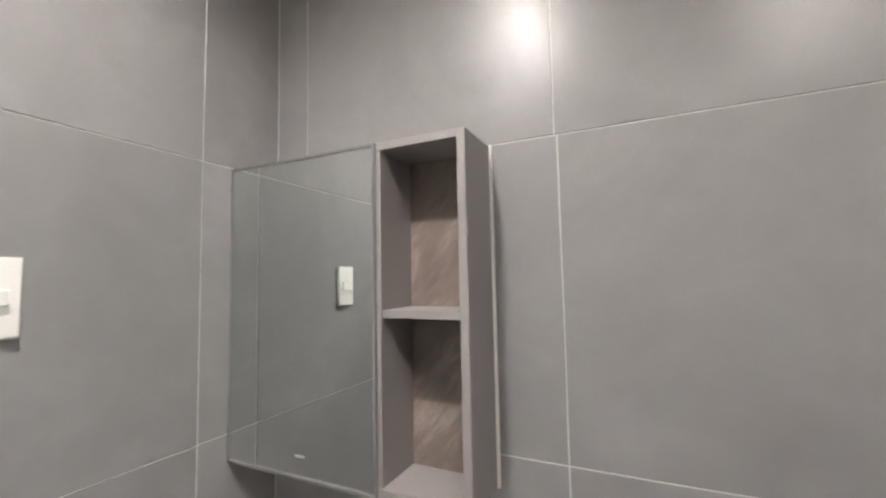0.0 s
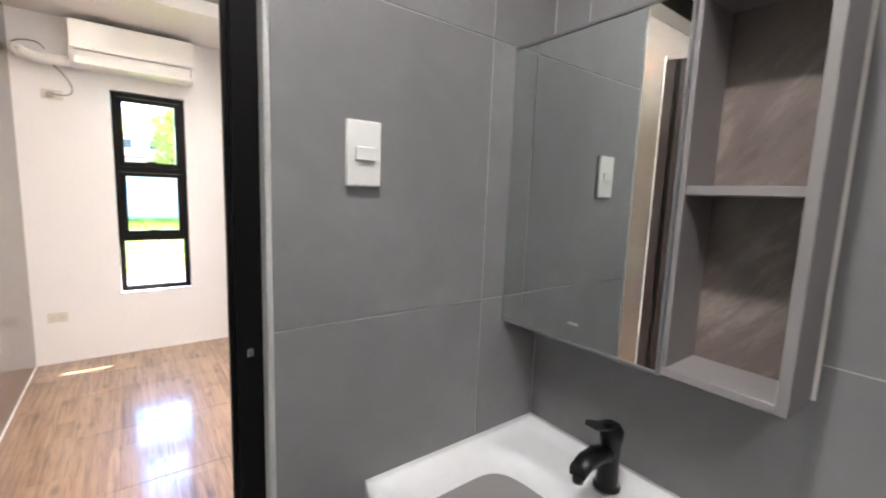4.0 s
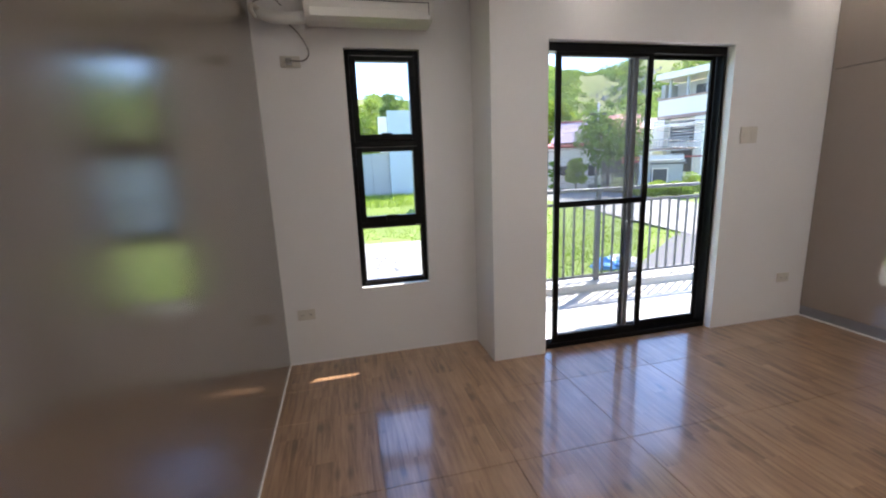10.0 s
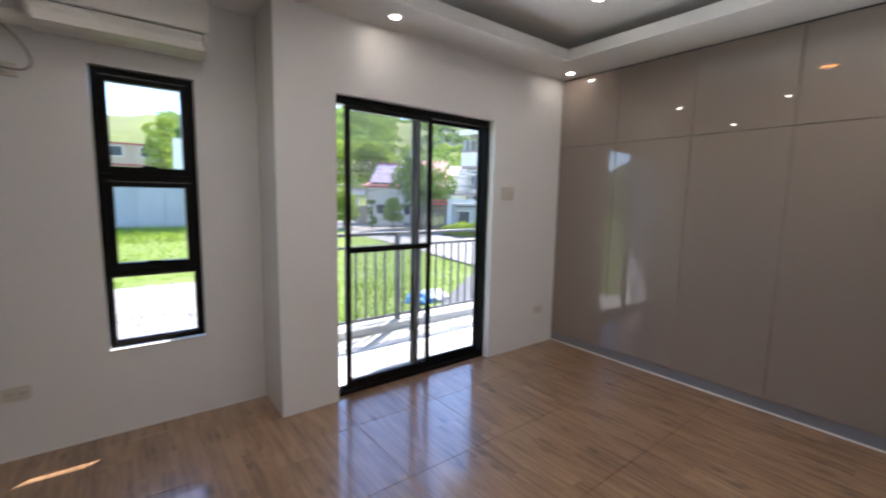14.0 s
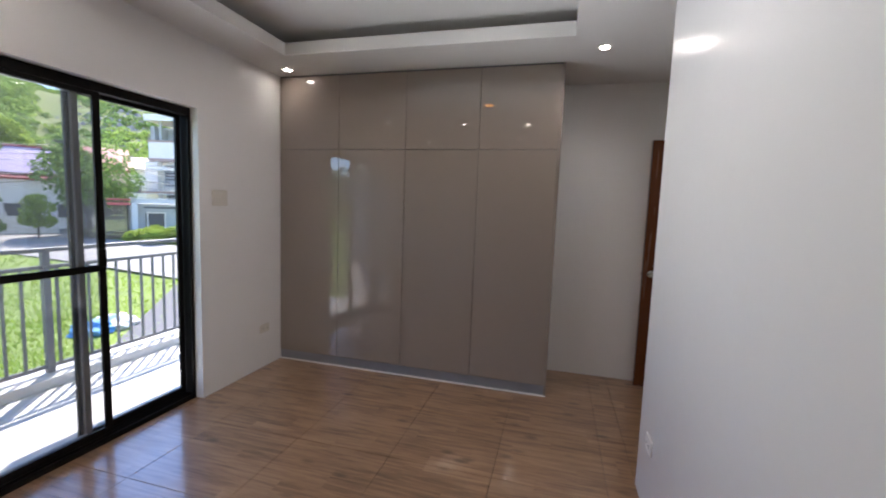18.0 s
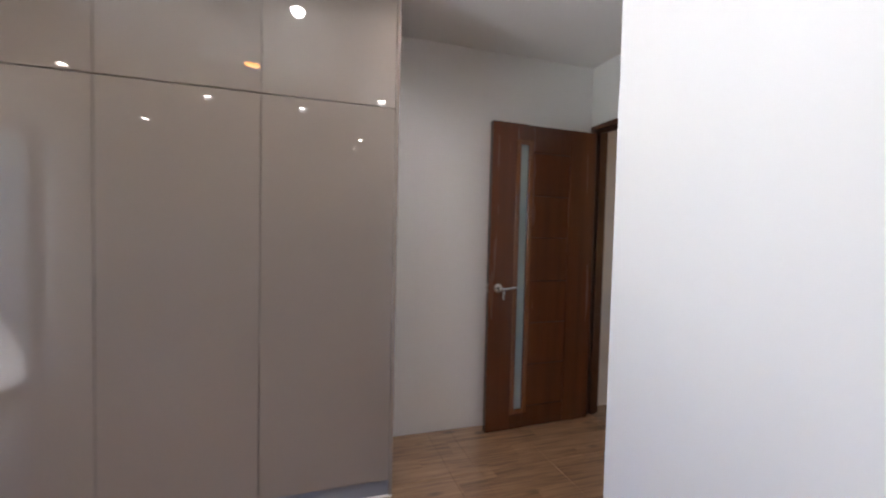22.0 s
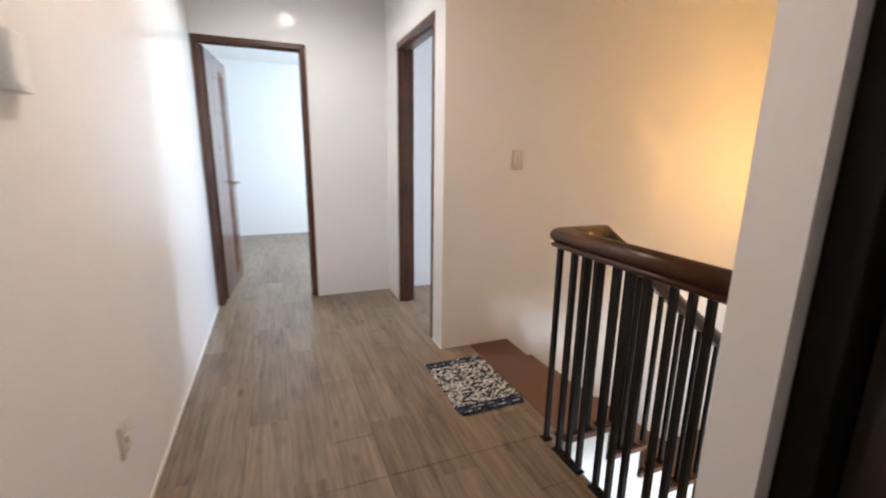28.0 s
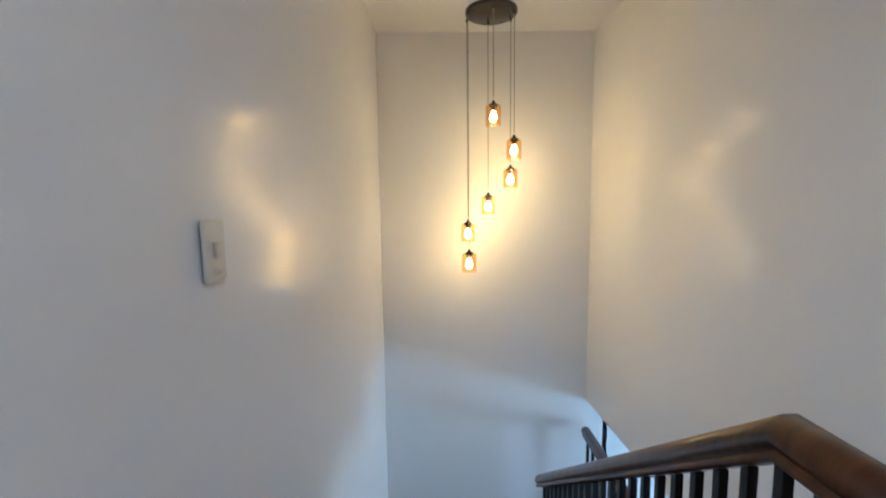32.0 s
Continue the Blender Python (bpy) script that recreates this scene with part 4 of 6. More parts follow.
plate("light_switch", "white three-rocker switch plate beside the door frame", 0.08, 0.128, (3.302, 0.205, 1.459), 180, "three", PLASTIC_OLD)

# wardrobe: a plinth, eight doors and an end panel
wd = thing("wardrobe", "built-in wardrobe with high-gloss taupe doors from floor to ceiling", "wardrobe", (0, 0, 0))
WX, WYE = 3.635, 1.785
part("plinth", bx(WX + 0.012, WX + 0.04, WYE + 0.018, YS - 0.002, 0.004, 0.088), PLINTH, wd, "grey recessed plinth")
part("floor_trim", bx(WX - 0.002, WX + 0.011, WYE, YS - 0.002, 0.0, 0.010, 0.002, 1), CAULK, wd, "white trim along the floor")
part("end_panel", bx(WX, XR - 0.002, WYE, WYE + 0.018, 0.002, H - 0.004, 0.001, 1), WARD, wd)
part("carcass", bx(WX + 0.024, XR - 0.003, WYE + 0.019, YS - 0.003, 0.09, H - 0.012), WARD_EDGE, wd)
part("top_gap_strip", bx(WX + 0.008, WX + 0.02, WYE + 0.018, YS - 0.002, H - 0.012, H - 0.002), DARK, wd)
edges = [WYE + 0.019, 2.411, 3.03, 3.645, YS - 0.003]
for k in range(4):
    for za, zb in ((0.09, 1.943), (1.947, H - 0.014)):
        part("door", bx(WX, WX + 0.019, edges[k] + 0.0015, edges[k + 1] - 0.0015, za, zb, 0.0012, 1), WARD, wd)

# open bedroom door
def timber_door(at, rz, label, handed=1):
    """Leaf with its hinge edge at the origin, its width along +x, its face with the glass strip towards -y."""
    t = thing("timber_door", label, "door", at, rz)
    W, Hh, T = 0.835, 2.08, 0.04
    gx0, gx1, gz0, gz1 = W - 0.275, W - 0.19, 0.13, 1.945
    part("lock_stile", bx(gx1, W, -T / 2, T / 2, 0, Hh, 0.002, 1), DOORWOOD, t)
    part("bottom_rail", bx(gx0, gx1, -T / 2 + 0.0005, T / 2 - 0.0005, 0, gz0), DOORWOOD, t)
    part("top_rail", bx(gx0, gx1, -T / 2 + 0.0005, T / 2 - 0.0005, gz1, Hh), DOORWOOD, t)
    part("hinge_stile", bx(0.0, 0.22, -T / 2, T / 2, 0, Hh, 0.002, 1), DOORWOOD, t)
    cuts = [0.0, 0.145, 0.437, 0.727, 1.018, 1.318, 1.606, 1.897, Hh]
    for a, b in zip(cuts, cuts[1:]):
        part("panel", bx(0.2235, gx0 - 0.0005, -T / 2, T / 2, a + 0.0018, b - 0.0018, 0.0025, 1), DOORWOOD, t)
    part("core", bx(0.215, gx0, -T / 2 + 0.006, T / 2 - 0.006, 0.001, Hh - 0.001), FRAMEWOOD, t)
    g = part("glass_strip", bx(gx0 + 0.001, gx1 - 0.001, -0.006, 0.006, gz0 + 0.001, gz1 - 0.001), FROST_STRIP, t, "frosted grey-green glass strip")
    for s in (-1, 1):
        part("bead", frame_bm(gx0 - 0.034, gx1 + 0.012, gz0 - 0.03, gz1 + 0.03, 0.034, min(s * (T / 2 + 0.0005), s * (T / 2 + 0.008)), max(s * (T / 2 + 0.0005), s * (T / 2 + 0.008)), bevel=0.0035), BEADWOOD, t, "raised reddish timber bead round the glass")
    for s in (-1, 1):
        lv = part("lever_handle", lathe([(0.0, 0.0), (0.033, 0.0), (0.034, 0.005), (0.029, 0.010), (0.016, 0.013), (0.0, 0.0135)], 28), CHROME, t, "satin nickel lever handle")
        lv.matrix_basis = pose(W - 0.065, s * T / 2, 0.975, 90 if s < 0 else -90, 0, 0)
        part("neck", cyl(0.0135, 0.008, 0.05, 18), CHROME, lv)
        ly = 1 if s < 0 else -1
        part("lever", tube(curve_pts([(0.0, 0, 0.043), (-0.03, 0, 0.048), (-0.07, 0.004 * ly, 0.046), (-0.115, 0.008 * ly, 0.043)]), 0.0100, 12), CHROME, lv)
    if handed:
        ky = thing("key", "small steel keys hanging in the lever handle", "key", (0, 0, 0))
        ky.parent = None
        ky.matrix_basis = t.matrix_basis @ pose(W - 0.085, T / 2 + 0.05, 0.97)
        part("key_bow", bx(-0.010, 0.010, -0.0012, 0.0012, -0.03, -0.008, 0.001, 1), CHROME, ky)
        part("key_blade", bx(-0.004, 0.004, -0.001, 0.001, -0.065, -0.03), CHROME, ky)
        part("key_blade", bx(0.004, 0.010, 0.0015, 0.003, -0.06, -0.012), CHROME, ky)
    lp = part("latch_plate", bx(W, W + 0.0015, -0.0115, 0.0115, 0.945, 1.008), CHROME, t, "steel latch plate")
    part("latch_bolt", bx(W + 0.0015, W + 0.011, -0.006, 0.006, 0.968, 0.985, 0.002, 1), CHROME, lp)
    for z in (0.952, 1.001):
        part("screw", bx(W + 0.0015, W + 0.0026, -0.003, 0.003, z - 0.003, z + 0.003), DARK, lp)
    return t


timber_door((4.176, 0.225, 0.008), 92.5, "varnished dark-brown timber door with a frosted glass strip, standing open", 1)


def door_frame(name, label, x0, x1, z1, y0, y1, turn=None, w=0.045):
    """A timber frame lining an opening in a wall along x; turn: the pose for walls along y."""
    e = tagged(new(name), label, kind="structure")
    if turn:
        e.matrix_basis = turn
    part("jamb", bx(x0, x0 + w, y0, y1, 0, z1, 0.003, 1), FRAMEWOOD, e)
    part("jamb", bx(x1 - w, x1, y0, y1, 0, z1, 0.003, 1), FRAMEWOOD, e)
    part("head", bx(x0 + w, x1 - w, y0, y1, z1 - w, z1, 0.003, 1), FRAMEWOOD, e)
    ym = (y0 + y1) / 2
    part("stop", bx(x0 + w, x0 + w + 0.012, ym - 0.03, ym + 0.012, 0, z1 - w, 0.001, 1), FRAMEWOOD, e)
    part("stop", bx(x1 - w - 0.012, x1 - w, ym - 0.03, ym + 0.012, 0, z1 - w, 0.001, 1), FRAMEWOOD, e)
    part("stop", bx(x0 + w + 0.012, x1 - w - 0.012, ym - 0.03, ym + 0.012, z1 - w - 0.012, z1 - w, 0.001, 1), FRAMEWOOD, e)
    return e


door_frame("door_3", "dark brown timber door frame of the bedroom", DR[0], DR[1], DR[2], 0.080, 0.211, w=0.033)
COOL = (1.0, 0.97, 0.94)
for px, py in ((1.62, 4.03), (3.47, 4.04), (3.39, 1.54), (-0.05, 4.0), (-0.15, 1.53), (1.65, 1.55)):
    downlight((px, py, H), 0.2 if py > 3.9 else 2.5 if px > 3 else 1.1, COOL, "bedroom downlights")
for px, py in ((2.757, 3.31), (2.757, 2.28), (0.5, 3.25), (0.42, 2.28)):
    downlight((px, py, H + 0.187), 2.6 if px > 2 else 3.5, COOL, "bedroom tray downlights")
cl = thing("ceiling_lamp", "round ceiling lamp with a warm orange light in the tray", "lamp", (1.63, 2.68, H + 0.187))
part("trim_ring", lathe([(0.066, -0.002), (0.067, -0.008), (0.085, -0.012), (0.09, -0.004), (0.09, 0.0)], 32), PLASTIC, cl)
part("diffuser", cyl(0.066, -0.006, -0.001, 32), glow_mat("amber_diffuser", (1.0, 0.42, 0.10), 2.2), cl, "glowing orange diffuser")
day = area("window_daylight", (2.0, 4.47, 1.06), (2.0, 1.85, 2.78), 3.45, 1.3, 2.0, (0.84, 0.93, 1.0))
day.data.spread = radians(70)


# ---- hall and stairs ----
door_frame("door_4", "dark brown timber door frame at the end of the hall", FD[0], FD[1], FD[2], YF - 0.126, YF + 0.006, w=0.04)
timber_door((4.278, YF - 0.14, 0.008), -95.0, "varnished dark-brown timber door of the far bedroom, standing open", 0)
door_frame("door_5", "dark brown timber door frame of the side room", -SDR[1], -SDR[0], SDR[2], -HXR - 0.004, -HXR + 0.126, Matrix(((0, -1, 0, 0), (-1, 0, 0, 0), (0, 0, 1, 0), (0, 0, 0, 1))), w=0.045)
plate("light_switch", "ivory single switch plate on the stair wall", 0.074, 0.122, (2.322, YST, 1.261), 180, "tall", PLASTIC_OLD)
plate("wall_socket", "white wall socket low on the hall wall", 0.075, 0.118, (HX, -1.825, 0.366), -90, "tall", PLASTIC_OLD)
ic = thing("intercom_box", "slim white intercom box on the hall wall", "intercom", (HX, -1.56, 1.40), -90)
part("housing", bx(-0.035, 0.035, -0.03, 0, 0, 0.125, 0.005), PLASTIC, ic)
part("lip", bx(-0.03, 0.03, -0.036, -0.03, 0.0, 0.016, 0.002), PLASTIC, ic)
plate("wall_socket", "white wall socket low in the far bedroom", 0.118, 0.075, (3.42, -7.5, 0.42), 180, "sockets", PLASTIC)

# second bathroom door, closed, set into the pier
d6 = tagged(new("door_6"), "dark metal framed bathroom door with teal frosted glass", kind="structure")
part("jamb", bx(2.625, 2.772, -0.828, -0.752, 0, 2.08, 0.003, 1), BLACK_ALU, d6)
part("jamb", bx(2.625, 2.772, -0.126, -0.082, 0, 2.08, 0.003, 1), BLACK_ALU, d6)
part("head", bx(2.625, 2.772, -0.828, -0.082, 2.08, 2.126, 0.003, 1), BLACK_ALU, d6)
part("stile", bx(2.635, 2.675, -0.75, -0.665, 0.01, 2.075, 0.003, 1), BRONZE, d6)
part("stile", bx(2.635, 2.675, -0.215, -0.13, 0.01, 2.075, 0.003, 1), BRONZE, d6)
part("rail", bx(2.636, 2.674, -0.665, -0.215, 1.99, 2.075, 0.003, 1), BRONZE, d6)
part("rail", bx(2.636, 2.674, -0.665, -0.215, 0.01, 0.12, 0.003, 1), BRONZE, d6)
part("glass", bx(2.648, 2.662, -0.665, -0.215, 0.12, 1.99), FROST, d6, "teal frosted glass panel")

# stairs: seven treads down to a landing, then a second flight back under the hall
RISE, RUN, SX = 0.17, 0.23, 2.336
SYL, SYR = YSF - 0.02, -1.70
st = thing("staircase", "stairs with brown treads and white painted sides", "stairs", (0, 0, 0))
part("tread", bx(SX, 2.628, YST + 0.002, SYR, -0.03, 0.0, 0.004), TREAD, st)
for i in range(1, 8):
    part("tread", bx(SX - RUN * i, SX - RUN * (i - 1) + 0.02, SYL, SYR, -RISE * i - 0.03, -RISE * i, 0.004), TREAD, st)
for i in range(8):
    part("riser", bx(SX - RUN * i + 0.012, SX - RUN * i + 0.03, SYL, SYR - 0.02, -RISE * (i + 1), -RISE * i - 0.03), TREAD, st)
bm = bmesh.new()
top = [(2.628, -0.031)]
for i in range(8):
    top += [(SX - RUN * i + 0.031, -RISE * i - 0.031), (SX - RUN * i + 0.031, -RISE * (i + 1) - 0.031)]
top += [(0.7, -RISE * 8 - 0.031), (0.7, -RISE * 8 - 0.2), (2.628, -0.26)]
fa = [bm.verts.new((x, SYL, z)) for x, z in top]
fb = [bm.verts.new((x, SYR - 0.012, z)) for x, z in top]
for k in range(len(top)):
    bm.faces.new((fa[k], fa[(k + 1) % len(top)], fb[(k + 1) % len(top)], fb[k]))
bm.faces.new(fa)
bm.faces.new(list(reversed(fb)))
bmesh.ops.recalc_face_normals(bm, faces=list(bm.faces))
part("stringer_slab", bm, WHITE, st, "white painted concrete slab")
LZ = -RISE * 8
part("landing", bx(WELL_X + 0.004, SX - RUN * 7 + 0.02, SYL, WELL_Y - 0.014, LZ - 0.03, LZ, 0.004), TREAD, st)
part("landing_slab", bx(WELL_X + 0.004, SX - RUN * 7, SYL, WELL_Y - 0.014, LZ - 0.18, LZ - 0.031), WHITE, st, "white painted landing slab")
for i in range(1, 10):
    xa = SX - RUN * 7 + RUN * (i - 1)
    part("tread", bx(xa, xa + RUN + 0.02, SYR + 0.01, WELL_Y - 0.014, LZ - RISE * i - 0.03, LZ - RISE * i, 0.004), TREAD, st)
    part("riser", bx(xa - 0.002, xa + 0.014, SYR + 0.02, WELL_Y - 0.02, LZ - RISE * i, LZ - RISE * (i - 1) - 0.031), WHITE, st)

RAIL = [(-0.03, 0.004), (-0.036, 0.014), (-0.036, 0.03), (-0.028, 0.048), (-0.012, 0.058), (0.012, 0.058), (0.028, 0.048), (0.036, 0.03), (0.036, 0.014), (0.03, 0.004), (0.022, -0.002), (0.022, -0.006), (0.031, -0.009), (0.031, -0.019), (0.023, -0.027), (-0.023, -0.027), (-0.031, -0.019), (-0.031, -0.009), (-0.022, -0.006), (-0.022, -0.002)]
RX, RY, RZ = 2.715, -1.735, 0.938
SL = RISE / RUN
rl = thing("stair_railing", "dark varnished timber handrail on black square steel balusters", "railing", (0, 0, 0))
X_BEND, X_END = 2.49, 0.78
part("handrail", sweep([(RX, -0.972, RZ), (RX, RY, RZ), (X_BEND, RY, RZ), (X_END, RY, RZ - (X_BEND - X_END) * SL)], RAIL), RAILWOOD, rl)
bal = mesh("baluster", *box_data([(-0.0098, 0.0098, -0.0098, 0.0098, 0, 1)]), BALUSTER)
pad = mesh("base_pad", *box_data([(-0.02, 0.02, -0.02, 0.02, 0, 0.006)]), BALUSTER)
def baluster(x, y, za, zb):
    b = share("baluster", bal, rl, (x, y, za))
    b.scale = (1, 1, zb - za)
    p = new("base_pad", pad)
    p.parent = rl
    p.location = (x, y, za)
for y in (-1.74, -1.65, -1.585, -1.518, -1.415, -1.352, -1.289, -1.19, -1.128, -1.07):
    baluster(RX, y, 0.0, RZ - 0.02)
for y in (-1.585, -1.352, -1.128):
    part("foot_plate", bx(RX - 0.02, RX + 0.02, y - 0.085, y + 0.085, 0.0, 0.007), BALUSTER, rl)
for k in range(26):
    x = RX - 0.075 - 0.0767 * k
    if x < X_END + 0.03:
        break
    step = max(0, math.ceil((SX - x) / RUN - 1e-6))
    zt = RZ - max(0, X_BEND - x) * SL - 0.024
    baluster(x, RY, -RISE * step, zt)
r2 = thing("lower_railing", "dark timber handrail of the lower flight", "railing", (0, 0, 0))
part("handrail", sweep([(-0.2, -1.13, LZ + 0.79), (0.75, -1.13, LZ + 0.79), (2.4, -1.13, LZ + 0.79 - 1.65 * SL)], RAIL), RAILWOOD, r2)
for k in range(21):
    x = -0.14 + 0.115 * k
    b = share("baluster", bal, r2, (x, -1.13, LZ - RISE * max(0, math.ceil((x - 0.726) / RUN))))
    b.scale = (1, 1, LZ + 0.78 - max(0, x - 0.75) * SL - b.location.z)

# woven rag mat at the head of the stairs: rows of twisted strips
rug = thing("rag_mat", "small woven navy, cream and grey rag mat by the stairs", "mat", (2.832, -2.305, 0.0), 0)
RAGS = [mat("rag_" + n_, c_, 0.95, var=0.2, scale=40, bump=0.4, bscale=160) for n_, c_ in (("navy", (0.018, 0.022, 0.045)), ("cream", (0.82, 0.8, 0.76)), ("grey", (0.2, 0.185, 0.17)), ("black", (0.012, 0.011, 0.012)), ("blue", (0.06, 0.09, 0.16)))]
rnd = random.Random(5)
part("backing", bx(-0.178, 0.178, -0.278, 0.278, 0.0, 0.005, 0.002, 1), RAGS[3], rug)
buckets = [([], []) for _ in RAGS]
ROWS = 80
for r in range(ROWS):
    y = -0.275 + 0.55 * (r + 0.5) / ROWS
    band = abs(y) > 0.205
    x = -0.185 + rnd.uniform(-0.006, 0.006)
    while x < 0.18:
        ln = rnd.uniform(0.008, 0.021)
        w = rnd.random()
        if band:
            k = (1 if w < 0.42 else 4 if w < 0.7 else 0) if r % 4 == 1 else (0 if w < 0.55 else 4 if w < 0.85 else 3)
        elif r % 2:
            k = 1 if w < 0.62 else 2 if w < 0.72 else 3
        else:
            k = 3 if w < 0.48 else 1 if w < 0.68 else 2 if w < 0.88 else 0
        vs, fs = buckets[k]
        n0 = len(vs)
        hh = 0.007 + rnd.uniform(0, 0.005)
        dy = rnd.uniform(-0.0015, 0.0015)
        for xx, s in ((x, 0.55), (x + ln * 0.3, 1), (x + ln * 0.7, 1), (x + ln, 0.55)):
            for a in range(5):
                t = math.pi * a / 4
                vs.append((xx, y + dy + 0.0037 * s * math.cos(t), 0.004 + hh * s * math.sin(t)))
        for q in range(3):
            for a in range(4):
                fs.append((n0 + q * 5 + a, n0 + q * 5 + a + 1, n0 + q * 5 + a + 6, n0 + q * 5 + a + 5))
        x += ln + 0.0015
for (vs, fs), m_ in zip(buckets, RAGS):
    o = new("rag_strip", mesh("rag_strip", vs, fs, m_, True))
    o.parent = rug
    tagged(o, kind="stuff")

# cluster of six pendants in the stairwell
AMBER = glass_mat("amber_glass", (1.0, 0.88, 0.66), 0.02)
PCX, PCY = 0.10, -1.955
pend = thing("pendant_lamp", "cluster pendant with six amber glass shades on a round dark plate", "lamp", (PCX, PCY, HW))
part("ceiling_plate", lathe([(0.0, -0.028), (0.17, -0.028), (0.178, -0.024), (0.18, -0.016), (0.18, 0.0)], 40), BRONZE, pend)
PTS = ((0.235, -1.957, 2.045), (0.15, -1.802, 1.83), (0.03, -1.808, 1.635), (-0.02, -1.965, 1.44), (0.03, -2.121, 1.24), (0.15, -2.121, 1.03))
for k, (x, y, z) in enumerate(PTS):
    dx, dy = x - PCX, y - PCY
    zz = z - HW
    a = k * math.pi / 3
    part("cord", tube([(dx, dy, -0.028), (dx, dy, zz + 0.02)], 0.003, 6), CABLE, pend)
    part("grommet", cyl(0.008, -0.045, -0.028, 12, at=(dx, dy)), BRONZE, pend)
    sh = part("shade", lathe([(0.022, 0.0), (0.048, -0.003), (0.052, -0.012), (0.052, -0.135), (0.050, -0.138), (0.049, -0.135), (0.049, -0.012), (0.045, -0.006)], 28), AMBER, pend, "amber glass cylinder shade")
    sh.location = (dx, dy, zz - 0.025)
    sh.visible_shadow = False
    part("cap", lathe([(0.0, 0.03), (0.01, 0.028), (0.012, 0.01), (0.028, 0.006), (0.030, -0.012), (0.018, -0.016), (0.016, -0.04), (0.0, -0.041)], 20), BRONZE, sh, "dark metal cap")
    part("bulb", lathe([(0.0, -0.115), (0.012, -0.112), (0.022, -0.098), (0.025, -0.082), (0.020, -0.064), (0.013, -0.05), (0.012, -0.04)], 20), BULB, sh, "glowing filament bulb")
for k in range(6):
    lt = new("pendant_glow", bpy.data.lights.new("pendant_glow", "POINT"))
    lt.data.energy, lt.data.color, lt.data.shadow_soft_size = 0.16, (1.0, 0.55, 0.14), 0.04
    lt.location = (PTS[k][0], PTS[k][1], PTS[k][2] - 0.21)
downlight((3.60, -3.28, H), 4.5, (0.95, 0.97, 0.92), "hall downlights", 176)
downlight((3.60, -1.80, H), 5.2, (1.0, 0.84, 0.71), "hall downlights", 176)

area("window_daylight", (2.05, -5.85, 1.45), (4.0, -5.85, 1.2), 7.5, 1.5, 1.5, (0.7, 0.85, 1.0))
area("window_daylight", (-2.15, -3.55, 1.45), (0.0, -3.5, 1.2), 14, 0.9, 1.5, (0.7, 0.85, 1.0))
area("window_daylight", (1.45, 4.25, -1.7), (1.45, 0.0, -1.2), 22, 0.6, 1.1, (0.8, 0.89, 1.0))


# ---- balcony and outdoors ----
structure("balcony_floor", [(0.917, 5.6, YS + 0.18, 5.52, -0.2, -0.04)], BALCONY, "pale screeded balcony floor")
structure("balcony_kerb", [(0.917, 5.6, 5.52, 5.82, -0.3, 0.035)], BALCONY, "low pale kerb along the balcony edge")
structure("balcony_side", [(5.6, 5.75, YS + 0.18, 5.82, -0.3, 2.75)], WHITE, "white balcony end wall")
br = thing("balcony_railing", "grey painted steel balcony railing with slim upright bars", "railing", (0, 0, 0))
BY = 5.66
part("top_rail", bx(0.93, 5.59, BY - 0.025, BY + 0.025, 1.015, 1.05, 0.006), RAIL_GREY, br)
part("mid_rail", bx(0.93, 5.59, BY - 0.014, BY + 0.014, 0.88, 0.91, 0.003, 1), RAIL_GREY, br)
part("bottom_rail", bx(0.93, 5.59, BY - 0.014, BY + 0.014, 0.075, 0.105, 0.003, 1), RAIL_GREY, br)
bar = mesh("bar", *box_data([(-0.009, 0.009, -0.009, 0.009, 0.105, 0.88)]), RAIL_GREY)
pst = mesh("post", *box_data([(-0.025, 0.025, -0.02, 0.02, 0.035, 1.016)]), RAIL_GREY)
for px in (0.97, 2.64, 4.3, 5.55):
    share("post", pst, br, (px, BY, 0))
k = 0
while 1.05 + 0.119 * k < 5.5:
    px = 1.05 + 0.119 * k
    k += 1
    if min(abs(px - q) for q in (0.97, 2.64, 4.3, 5.55)) > 0.045:
        share("bar", bar, br, (px, BY, 0))

sr = thing("balcony_side_railing", "grey painted steel railing at the balcony's end", "railing", (0, 0, 0))
part("top_rail", bx(0.93, 0.97, 4.80, BY - 0.03, 1.015, 1.05, 0.006), RAIL_GREY, sr)
part("mid_rail", bx(0.936, 0.964, 4.80, BY - 0.03, 0.88, 0.91, 0.003, 1), RAIL_GREY, sr)
part("bottom_rail", bx(0.936, 0.964, 4.80, BY - 0.03, 0.075, 0.105, 0.003, 1), RAIL_GREY, sr)
for k in range(6):
    share("bar", bar, sr, (0.95, 4.9 + 0.119 * k, 0))

GRASS = mat("grass_ground", (0.15, 0.215, 0.035), 0.95, var=0.4, scale=0.5, bump=0.5, bscale=6)
BLADE = leaf_mat("grass_blades", (0.27, 0.38, 0.055), 0.45, 0.35, 0.7)
LEAF = leaf_mat("leaf_green", (0.13, 0.205, 0.055), 0.45, 0.45)
LEAF_LIGHT = leaf_mat("leaf_light_green", (0.27, 0.36, 0.065), 0.5, 0.4)
BARK = mat("bark", (0.09, 0.065, 0.045), 0.9, var=0.3, scale=6, bump=0.6, bscale=20)
HILL = cloud_mat("hill_grass", (0.09, 0.14, 0.035), (0.155, 0.19, 0.05), (0.215, 0.195, 0.08), 1.0, ((0.06, 0, 0), (0, 0.06, 0), (0, 0, 0.12)))
SCRUB = leaf_mat("hill_scrub", (0.16, 0.25, 0.08), 0.4, 0.4, 0.05)
